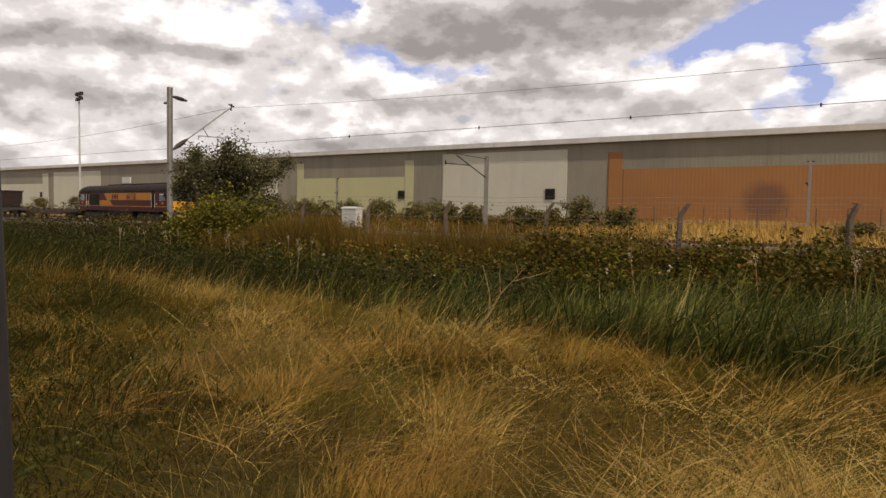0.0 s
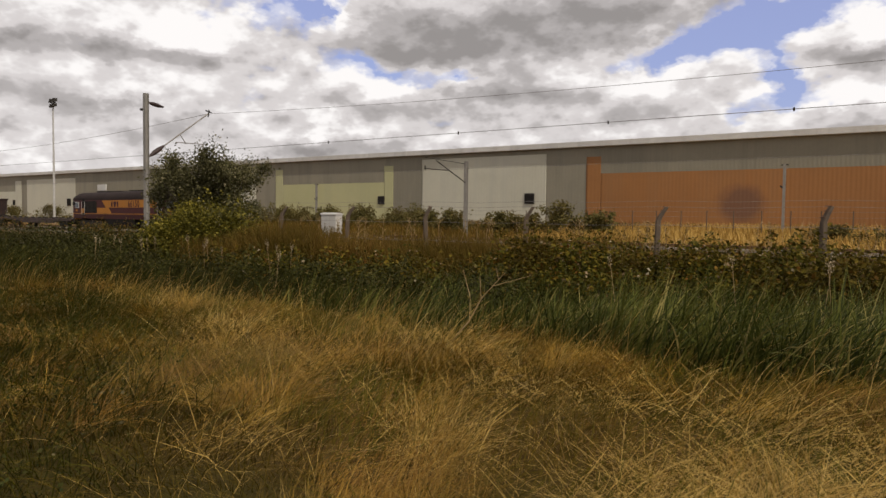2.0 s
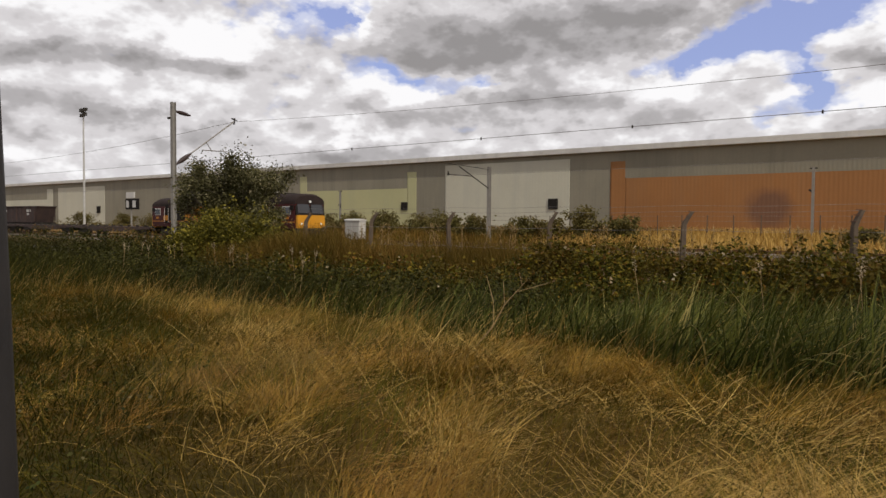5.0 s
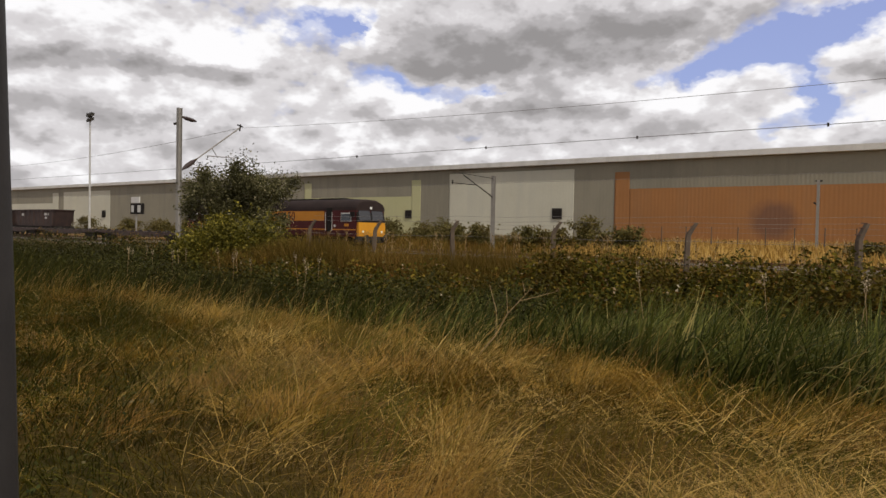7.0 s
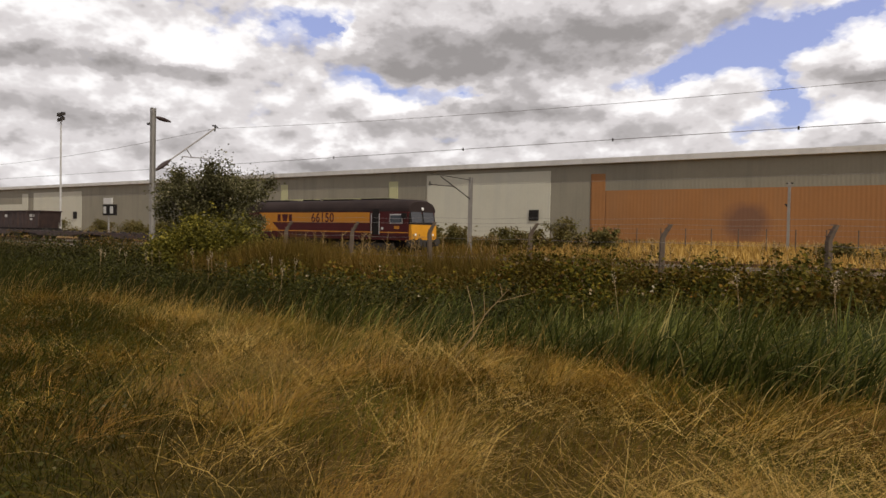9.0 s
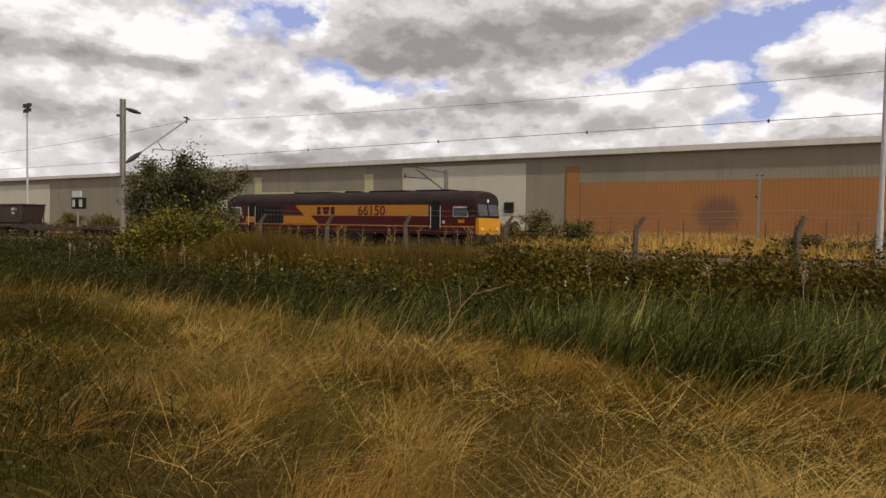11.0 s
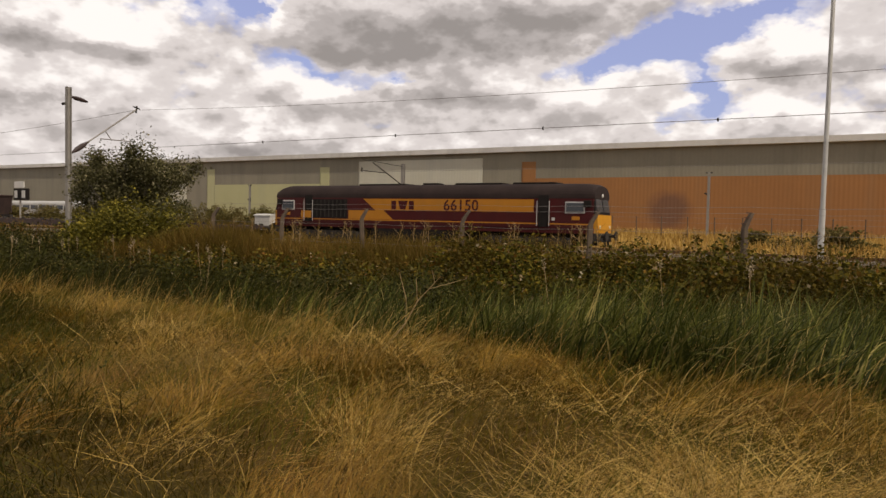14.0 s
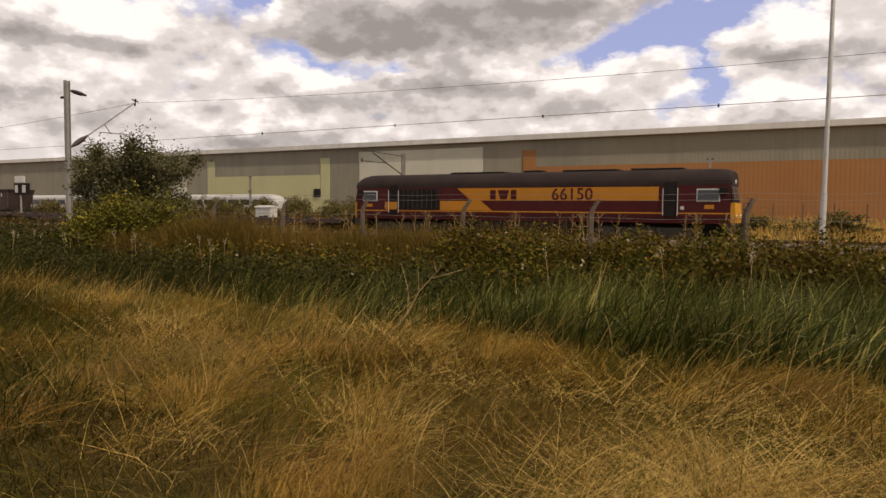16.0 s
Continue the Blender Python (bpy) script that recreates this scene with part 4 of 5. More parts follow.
# ---------------------------------------------------------------- overhead line masts, wires
def build_near_mast():
    x, y = -30.66, 19.5
    m = empty("overhead_line_mast", pose(x, y, 0.0))
    bm = bmesh.new()
    # rolled H column
    w, t = 0.10, 0.018
    prism(bm, [(-w, -w), (w, -w), (w, -w + t), (t / 2, -w + t), (t / 2, w - t), (w, w - t), (w, w), (-w, w), (-w, w - t), (-t / 2, w - t), (-t / 2, -w + t), (-w, -w + t)], -0.4, 7.42, "z")
    part("column", bm, M["mast"], m, "weathered steel column")
    bm = bmesh.new()
    box(bm, (-0.35, -0.35, -0.5), (0.35, 0.35, 0.12), 0.04)
    part("footing", bm, M["concrete"], m)

    def insulator(a, b, r, parent):
        a, b = Vector(a), Vector(b)
        bm = bmesh.new()
        m1, m2 = a.lerp(b, 0.35), a.lerp(b, 0.65)
        rod(bm, a, m1, r * 0.35, r, 12)
        rod(bm, m1, m2, r, r, 12)
        rod(bm, m2, b, r, r * 0.35, 12)
        return part("insulator", bm, M["insul"], parent)

    # raking arm to the messenger wire over the line beyond
    foot, tip = (0.05, 0.12, 4.4), (0.0, 3.55, 6.9)
    bm = bmesh.new()
    rod(bm, Vector(foot).lerp(Vector(tip), 0.22), tip, 0.035, seg=8)
    arm = part("cantilever_arm", bm, M["mast"], m)
    insulator(foot, Vector(foot).lerp(Vector(tip), 0.24), 0.12, arm)
    bm = bmesh.new()
    rod(bm, (0, 3.55, 6.75), (0, 3.6, 7.1), 0.04, seg=8)
    rod(bm, (0, 3.4, 7.05), (0, 3.75, 6.98), 0.035, seg=6)
    part("wire_clamp", bm, M["dark"], arm)
    j = Vector(foot).lerp(Vector(tip), 0.5)
    for nm, a, b, r in (("strut", j, j + Vector((0, 0.35, -0.45)), 0.025), ("registration_arm", j + Vector((0, -0.25, -0.42)), (0, 3.3, 5.28), 0.025), ("drop_arm", (0, 3.2, 5.3), (0, 3.3, 4.95), 0.03)):
        bm = bmesh.new()
        rod(bm, a, b, r, seg=6)
        part(nm, bm, M["mast"], arm)
    insulator((0, 0.1, 7.0), (0, 0.95, 6.88), 0.1, m)
    bm = bmesh.new()
    rod(bm, (-0.28, -0.1, 6.65), (-0.1, -0.1, 6.65), 0.06, seg=8)
    part("bracket", bm, M["dark"], m)
    tagged(m, "grey steel overhead line mast with a raking arm and brown insulators", "mast", "overhead line masts")


def build_far_mast(x, y, top, reach, scale=1.0, base=0.0):
    m = empty("overhead_line_mast", pose(x, y, base))
    bm = bmesh.new()
    w, t = 0.15 * scale, 0.03
    prism(bm, [(-w, -w), (w, -w), (w, -w + t), (t, -w + t), (t, w - t), (w, w - t), (w, w), (-w, w), (-w, w - t), (-t, w - t), (-t, -w + t), (-w, -w + t)], -0.6, top - base, "z")
    part("column", bm, M["mast"], m)
    h = top - base
    if reach:
        rods = (("raking_arm", (0, -0.15, h - 2.0), (0, -reach * 0.75, h - 0.3), 0.05), ("tie_rod", (0, -0.15, h - 0.25), (0, -reach, h - 0.15), 0.03),
                ("registration_arm", (0, -reach * 0.45, h - 1.05), (0, -reach * 1.02, h - 1.1), 0.04), ("wire_clamp", (0, -reach, h - 1.2), (0, -reach, h - 0.85), 0.06))
    else:
        rods = (("cap_bar", (-0.3, 0, h - 0.05), (0.35, 0, h - 0.05), 0.07), ("bracket", (-0.35, 0, h - 2.1), (0.1, 0, h - 2.5), 0.09), ("insulator", (0, 0, h - 2.4), (0, 0, h - 1.9), 0.12))
    for nm, a, b, r in rods:
        bm = bmesh.new()
        rod(bm, a, b, r, seg=8)
        part(nm, bm, M["dark"], m)
    tagged(m, "distant grey steel overhead line mast with a bracket", "mast", "overhead line masts")


build_near_mast()
build_far_mast(-34.9, 55.0, 6.95, 6.6)
build_far_mast(-10.53, 75.0, 7.26, 0.0, 0.8, 0.4)
build_far_mast(-74.2, 75.0, 6.42, 0.0, 0.8, 0.4)


def wire(name, pts, r, label):
    cu = bpy.data.curves.new(name, "CURVE")
    cu.dimensions, cu.bevel_depth, cu.bevel_resolution = "3D", r, 1
    sp = cu.splines.new("POLY")
    sp.points.add(len(pts) - 1)
    for p, q in zip(sp.points, pts):
        p.co = (*q, 1)
    cu.materials.append(M["wire"])
    ob = new(name, cu)
    tagged(ob, label, "wire", kind="structure")
    return ob


def sagged(y, za, xa, zb, xb, sag, n=40):
    return [(xa + (xb - xa) * i / n, y, za + (zb - za) * i / n - sag * 4 * (i / n) * (1 - i / n)) for i in range(n + 1)]


wire("messenger_wire", sagged(23.05, 6.9, -30.66, 6.6, 24.0, 0.58), 0.008, "sagging messenger wire over the near line")
wire("messenger_wire", sagged(23.05, 6.9, -30.66, 6.9, -85.0, 0.9), 0.010, "sagging messenger wire over the near line")
wire("contact_wire", sagged(23.0, 4.95, -85.0, 4.98, 24.0, 0.0, 4), 0.011, "contact wire over the near line")
wire("contact_wire", sagged(49.0, 5.75, -140.0, 5.75, 60.0, 0.0, 4), 0.014, "contact wire over a further line")
for _x in (-22.0, -14.98, -8.8, -3.03):
    _bm = bmesh.new()
    rod(_bm, (_x, 22.99, 4.91), (_x, 22.99, 5.02), 0.028, seg=8)
    tagged(part("wire_clip", _bm, M["dark"]), "small dark clip on the contact wire", "wire clip", "wire clips")


def build_pole():
    p = empty("lighting_column", pose(-0.08, 22.0, 0.0, 0, 0.4, 0))
    bm = bmesh.new()
    rod(bm, (0, 0, -0.4), (0, 0, 2.2), 0.085, 0.08, 16)
    part("base", bm, M["galv"], p)
    bm = bmesh.new()
    rod(bm, (0, 0, 2.2), (0, 0, 12.5), 0.068, 0.045, 14)
    part("shaft", bm, M["galv"], p)
    bm = bmesh.new()
    box(bm, (-0.06, -0.1, 0.6), (0.06, -0.07, 1.3), 0.01)
    part("hatch", bm, M["galv"], p)
    tagged(p, "tall slim galvanised steel column behind the hedge", "column")


def build_floodlight():
    p = empty("floodlight_mast", pose(-121.4, 60.0, 0.0))
    bm = bmesh.new()
    rod(bm, (0, 0, -0.5), (0, 0, 20.6), 0.2, 0.11, 12)
    part("shaft", bm, M["galv"], p)
    bm = bmesh.new()
    rod(bm, (-0.75, 0, 20.4), (0.75, 0, 20.4), 0.08, seg=8)
    part("crossbar", bm, M["dark"], p)
    for x, z in ((-0.6, 20.75), (0.55, 20.8), (-0.45, 19.85), (0.4, 20.0)):
        bm = bmesh.new()
        prism(bm, [(-0.3, z - 0.3), (0.3, z - 0.22), (0.3, z + 0.3), (-0.2, z + 0.3)], x - 0.34, x + 0.34, "x")
        part("floodlight", bm, M["dark"], p)
    tagged(p, "tall thin floodlight mast with clustered lamps", "floodlight mast")


def build_signal():
    s = empty("signal_post", pose(-70.8, 40.0, -0.35))
    bm = bmesh.new()
    rod(bm, (0, 0, 0), (0, 0, 4.9), 0.09, seg=10)
    part("post", bm, M["mast"], s)
    bm = bmesh.new()
    box(bm, (-1.0, -0.12, 3.2), (1.5, 0.06, 4.35), 0.03)
    board = part("board", bm, M["black"], s, "black backing board")
    for x0, x1 in ((-0.8, -0.3), (0.45, 1.05)):
        bm = bmesh.new()
        box(bm, (x0, -0.15, 3.4), (x1, -0.12, 4.15), 0.02)
        part("white_panel", bm, M["white"], board)
    bm = bmesh.new()
    box(bm, (-0.9, -0.1, 4.42), (0.75, 0.0, 5.05), 0.02)
    part("sign_plate", bm, M["gutter"], s, "pale grey sign plate")
    tagged(s, "railway indicator post with a black board and pale plate", "signal")


def build_cabinet():
    c = empty("relay_cabinet", pose(-36.0, 38.0, -0.5))
    bm = bmesh.new()
    box(bm, (-0.75, -0.35, 0.15), (0.75, 0.35, 2.25), 0.02)
    body = part("body", bm, M["white"], c)
    bm = bmesh.new()
    prism(bm, [(-0.42, 2.24), (0.42, 2.24), (0.4, 2.32), (0, 2.4), (-0.4, 2.32)], -0.8, 0.8, "x")
    part("lid", bm, M["white"], c)
    for x in (-0.71, 0.02):
        bm = bmesh.new()
        box(bm, (x, -0.375, 0.25), (x + 0.69, -0.345, 2.15), 0.008)
        d = part("door", bm, M["white"], c)
        bm = bmesh.new()
        box(bm, (x + 0.34, -0.4, 1.1), (x + 0.4, -0.37, 1.3))
        part("handle", bm, M["dark"], d)
    bm = bmesh.new()
    box(bm, (-0.95, -0.45, -0.2), (0.95, 0.45, 0.16), 0.02)
    part("plinth", bm, M["concrete"], c)
    tagged(c, "white lineside relay cabinet on a concrete plinth", "cabinet")


build_pole()
build_floodlight()
build_signal()
build_cabinet()


# ---------------------------------------------------------------- fences
def build_fence_post():
    p = empty("fence_post", pose(0, 15, 0))
    bm = bmesh.new()
    pts = [((0, 0, -0.4), 0.062), ((0, 0, 1.0), 0.058), ((0, 0, 1.60), 0.054), ((0, 0.04, 1.70), 0.052), ((0, 0.16, 1.90), 0.042)]
    rings = []
    for (x, y, z), r in pts:
        rings.append([bm.verts.new((x + a * r, y + b * r, z)) for a, b in ((-1, -0.7), (-0.7, -1), (0.7, -1), (1, -0.7), (1, 0.7), (0.7, 1), (-0.7, 1), (-1, 0.7))])
    for a, b in zip(rings, rings[1:]):
        for i in range(8):
            bm.faces.new((a[i], a[(i + 1) % 8], b[(i + 1) % 8], b[i]))
    bm.faces.new(rings[0][::-1])
    bm.faces.new(rings[-1])
    part("shaft", bm, M["concrete"], p, "weathered concrete")
    for y, z in ((0.03, 1.67), (0.10, 1.79), (0.15, 1.88)):
        bm = bmesh.new()
        rod(bm, (-0.085, y - 0.05, z + 0.03), (0.085, y - 0.05, z + 0.03), 0.01, seg=5)
        part("wire_tie", bm, M["rust"], p)
    tagged(p, "weathered concrete fence post with a cranked top", "fence post", "boundary fence posts")
    return p


FENCE_X = [-16.44, -13.67, -10.72, -7.82, -4.6, -1.39, 1.6, 4.6, 7.6]
_post = build_fence_post()
random.seed(4)
for _i, _x in enumerate(FENCE_X):
    _m = pose(_x, 15.0, float(ground_height(_x, 15.0)), random.uniform(-3, 3), random.uniform(-4, 4), random.uniform(-70, -40))
    if _i == 0:
        _post.matrix_basis = _m
    else:
        copy_thing(_post, _m)
for _z, _y in ((0.5, 15.0), (1.0, 15.0), (1.5, 14.98), (1.9, 15.12), (2.03, 15.28)):
    wire("fence_wire", [(x + 1.47 * k, _y, _z + (0 if k == 0 else -0.03)) for x in FENCE_X for k in (0, 1)], 0.004, "thin rusty fence wire")


def build_far_fence():
    f = empty("stake", pose(-14.1, 70.0, 0))
    bm = bmesh.new()
    rod(bm, (0, 0, -0.4), (0, 0, 2.3), 0.06, 0.05, 8)
    part("shaft", bm, M["concrete"], f)
    tagged(f, "thin pale stake of the far fence", "fence post", "far fence stakes")
    for i in range(-10, 8):
        if i:
            copy_thing(f, pose(-14.1 + 2.46 * i, 70.0, 0.3))
    f.matrix_basis = pose(-14.1, 70.0, 0.3)
    for z in (1.2, 2.0, 2.5):
        wire("fence_wire", [(-45, 70.0, z), (10, 70.0, z)], 0.012, "thin far fence wire")


build_far_fence()


def build_near_post():
    p = empty("timber_post", pose(-2.2, 0.745, 0.0, 1.0, 0, 0))
    bm = bmesh.new()
    rings = []
    for z, r, dx in ((-0.4, 0.155, 0.0), (0.6, 0.145, 0.0), (1.4, 0.14, 0.003), (2.4, 0.13, -0.01), (4.5, 0.12, -0.03)):
        rings.append([bm.verts.new((dx + r * math.cos(a) * (1 + 0.02 * math.sin(3 * a + z)), r * math.sin(a), z)) for a in [2 * math.pi * i / 28 for i in range(28)]])
    for a, b in zip(rings, rings[1:]):
        for i in range(28):
            bm.faces.new((a[i], a[(i + 1) % 28], b[(i + 1) % 28], b[i]))
    bm.faces.new(rings[-1])
    ob = part("shaft", bm, M["wood_dark"], p)
    for f in ob.data.polygons:
        f.use_smooth = True
    tagged(p, "dark tarred timber post standing in the grass", "post")


build_near_post()


# ---------------------------------------------------------------- vegetation
R = np.random.RandomState(11)


def edge_of_meadow(x):
    """How far from the camera's line the straw reaches before the ditch."""
    return 8.25 - np.clip((-13 - x) * 0.30, 0, 2.6) - np.clip((x + 5) * 0.22, 0, 1.1)


def weedy(x, y):
    """0 in the straw, 1 in the dark weeds at the western end of the meadow."""
    return np.clip((-x - 1.38 * y + 0.7 * smooth_noise(x, y, 1.0, 41)) / (0.45 * y + 0.4), 0, 1)


def straw_field():
    # green and olive understorey, dense and arching
    n = 125000
    x, y = R.uniform(-24, 8, n), 0.9 + 7.6 * R.rand(n) ** 0.85
    keep = y < edge_of_meadow(x) + 0.3
    x, y = x[keep], y[keep]
    n = len(x)
    ob = blades("turf", x, y, R.uniform(0.14, 0.42, n), R.uniform(0.004, 0.010, n), R.uniform(0.1, 1.0, n), 0.2 + smooth_noise(x, y, 1.1, 43) * 1.5 + R.normal(0, 0.9, n), R.uniform(0.5, 1.6, n), M["turf"], seed=20, seg=3)
    tagged(ob, "short green and olive turf under the straw", "grass", kind="stuff")
    # straw in tussocks with gaps between, each laid over its own way by the wind
    k = 620
    cx, cy = R.uniform(-22, 8, k), 1.2 + 7.2 * R.rand(k) ** 0.85
    keep = (cy < edge_of_meadow(cx) + 0.25 * smooth_noise(cx, cy, 1.1, 2)) & (R.rand(k) > weedy(cx, cy) * 0.7)
    cx, cy = cx[keep], cy[keep]
    k = len(cx)
    hd = 0.35 + smooth_noise(cx, cy, 0.9, 3) * 1.5 + R.normal(0, 1.1, k)
    lay = R.uniform(0.55, 1.25, k)
    big = np.clip(0.54 + 0.14 * smooth_noise(cx, cy, 0.8, 6) + R.normal(0, 0.1, k), 0.35, 0.9)
    wide = R.uniform(0.09, 0.26, k)
    weight = R.uniform(0.2, 1.0, k) ** 1.5 * np.where(smooth_noise(cx, cy, 1.3, 44) > -0.15, 1.0, 0.35)
    who = R.choice(k, 62000, p=weight / weight.sum())
    n = len(who)
    x, y = cx[who] + R.normal(0, 1, n) * wide[who], cy[who] + R.normal(0, 1, n) * wide[who]
    ob = blades("meadow_grass", x, y, big[who] * R.uniform(0.5, 1.1, n), R.uniform(0.003, 0.006, n), np.clip(lay[who] + R.normal(0, 0.28, n), 0.1, 1.5),
                hd[who] + R.normal(0, 0.55, n), R.uniform(0.3, 1.4, n), M["straw"], seed=21, seg=5)
    tagged(ob, "dry golden meadow grass laid over in tussocks", "grass", kind="stuff")
    # pale flattened heaps, the straws fanning out from each
    xs, ys, hs = [], [], []
    for cx, cy, rx, ry, k, hd in ((-2.85, 4.0, 0.13, 0.10, 420, -0.3), (-2.5, 3.72, 0.16, 0.12, 260, -0.9), (-0.75, 4.05, 0.42, 0.22, 760, 0.25), (-0.35, 4.3, 0.3, 0.22, 480, -0.2), (-0.2, 3.6, 0.4, 0.2, 460, 0.1), (-1.1, 3.5, 0.25, 0.15, 260, 0.5), (0.7, 4.9, 0.5, 0.25, 420, 0.2), (-0.9, 5.4, 0.6, 0.2, 260, 0.5), (-6.48, 5.13, 0.5, 0.3, 200, 0.3),
                                  (-7.9, 6.3, 0.5, 0.25, 420, 0.5), (0.3, 5.9, 0.9, 0.30, 420, 0.4), (-4.2, 6.5, 0.4, 0.25, 260, 0.5), (1.4, 4.6, 0.7, 0.4, 420, 0.3), (-4.6, 3.9, 0.45, 0.25, 60, 0.1), (-3.7, 3.0, 0.3, 0.2, 60, 0.6),
                                  (-10.5, 7.3, 1.0, 0.3, 260, 0.4), (-1.55, 3.0, 0.14, 0.10, 90, 0.6), (-5.6, 7.4, 0.8, 0.3, 240, 0.7), (-2.9, 5.3, 0.4, 0.16, 160, 0.2), (-5.0, 5.0, 0.45, 0.2, 170, 0.3)):
        xs.append(cx + R.normal(0, rx, k))
        ys.append(cy + R.normal(0, ry, k))
        hs.append(hd + R.normal(0, 0.55, k) + np.where(R.rand(k) < 0.3, 2.6, 0.0))
    x, y, h = (np.concatenate(v) for v in (xs, ys, hs))
    n = len(x)
    ob = blades("flattened_straw", x, y, R.uniform(0.28, 0.72, n), R.uniform(0.0035, 0.0065, n), R.uniform(0.7, 1.3, n), h, R.uniform(0.1, 0.9, n), M["pale_straw"], seed=22, seg=5)
    tagged(ob, "pale flattened straw in swathes", "grass", kind="stuff")
    n = 5200
    x, y = R.uniform(-14, 6, n), R.uniform(1.6, 8.2, n)
    keep = (y < edge_of_meadow(x)) & (R.rand(n) > 0.8 * weedy(x, y))
    x, y = x[keep], y[keep]
    n = len(x)
    ob = blades("loose_straw", x, y, R.uniform(0.2, 0.6, n), R.uniform(0.003, 0.005, n), R.uniform(0.5, 1.2, n), R.uniform(0, 6.28, n), R.uniform(0.2, 1.1, n), M["pale_straw"], seed=24, seg=4)
    tagged(ob, "loose pale straws lying over the meadow", "grass", kind="stuff")
    n = 1700
    x, y = R.uniform(-18, 6, n), R.uniform(6.2, 9.2, n)
    keep = y < edge_of_meadow(x) + 0.9
    x, y = x[keep], y[keep]
    n = len(x)
    ob = blades("seed_stalks", x, y, R.uniform(0.45, 0.95, n), R.uniform(0.004, 0.007, n), R.uniform(0.05, 0.7, n), 0.3 + R.normal(0, 0.6, n), R.uniform(0.3, 1.3, n), M["pale_straw"], seed=23, seg=4)
    tagged(ob, "tall dry seed stalks along the ditch", "grass", kind="stuff")
    # low dark weeds and rank grass at the western end
    n = 34000
    x, y = R.uniform(-20, -1, n), R.uniform(1.2, 8.0, n)
    keep = (R.rand(n) < weedy(x, y)) & (y < edge_of_meadow(x) - 0.5)
    x, y = x[keep], y[keep]
    n = len(x)
    h = 0.30 + 0.12 * smooth_noise(x, y, 1.8, 45)
    m = n // 3
    ob = leaves("meadow_weeds", np.stack([x, y, h * R.rand(n) ** 0.6 + 0.02], 1)[:m], 0.032, M["weeds"], seed=46)
    tagged(ob, "low dark green weeds among the grass", "weeds", kind="stuff")
    k = n - m
    ob = blades("rank_tufts", x[m:], y[m:], R.uniform(0.2, 0.5, k), R.uniform(0.005, 0.011, k), R.uniform(0.1, 0.8, k), 0.2 + R.normal(0, 0.7, k), R.uniform(0.5, 1.5, k), M["rank"], seed=47, seg=3)
    tagged(ob, "dark rank grass in tufts among the weeds", "grass", kind="stuff")


def reed_bed():
    n = 25000
    x, y = R.uniform(-13, 9, n), R.uniform(7.0, 12.3, n)
    keep = (R.rand(n) < np.clip((x + 10.5) / 5, 0.06, 1)) & (y > edge_of_meadow(x) - 0.2 + 0.3 * smooth_noise(x, y, 1.4, 48))
    x, y = x[keep], y[keep]
    n = len(x)
    tall = 0.92 + 0.24 * smooth_noise(x, y, 0.9, 8) + np.clip((x + 6) * 0.03, -0.3, 0.2) + 0.03 * np.clip(y - 9, 0, 3) - 0.25 * np.clip(8.4 - y, 0, 1.4)
    length = tall * R.uniform(0.5, 1.15, n)
    ob = blades("reeds", x, y, length, R.uniform(0.012, 0.028, n), R.uniform(0.02, 0.5, n), 0.3 + smooth_noise(x, y, 1.6, 14) * 1.2 + R.normal(0, 0.8, n), R.uniform(0.2, 1.6, n), M["reed"], seed=31, seg=5, taper=0.10)
    tagged(ob, "green reeds leaning in the ditch", "reeds", kind="stuff")
    n = 26000
    x, y = R.uniform(-48, -6, n), R.uniform(5.4, 14.8, n)
    keep = (y > edge_of_meadow(x) + 0.3 * smooth_noise(x, y, 1.2, 12)) & (R.rand(n) < np.clip((-5 - x) / 4, 0.1, 1))
    x, y = x[keep], y[keep]
    n = len(x)
    ob = blades("ditch_grass", x, y, R.uniform(0.6, 1.25, n), R.uniform(0.008, 0.018, n), R.uniform(0.05, 0.6, n), 0.3 + R.normal(0, 0.8, n), R.uniform(0.3, 1.3, n), M["rank"], seed=32, seg=3, taper=0.12)
    tagged(ob, "dark green rank grass along the ditch", "grass", kind="stuff")


def mound_points(cx, cy, rx, ry, h, n, seed, z0=0.0):
    r = np.random.RandomState(seed)
    d = r.normal(size=(n, 3))
    d /= np.linalg.norm(d, axis=1)[:, None]
    d[:, 2] = np.abs(d[:, 2])
    lump = 1 + 0.22 * np.sin(d[:, 0] * 5 + seed) * np.cos(d[:, 1] * 6 + d[:, 2] * 4 + seed * 2)
    rad = (1 - 0.45 * r.rand(n) ** 2) * lump
    return np.stack([cx + d[:, 0] * rx * rad, cy + d[:, 1] * ry * rad, z0 + d[:, 2] * h * rad], 1)


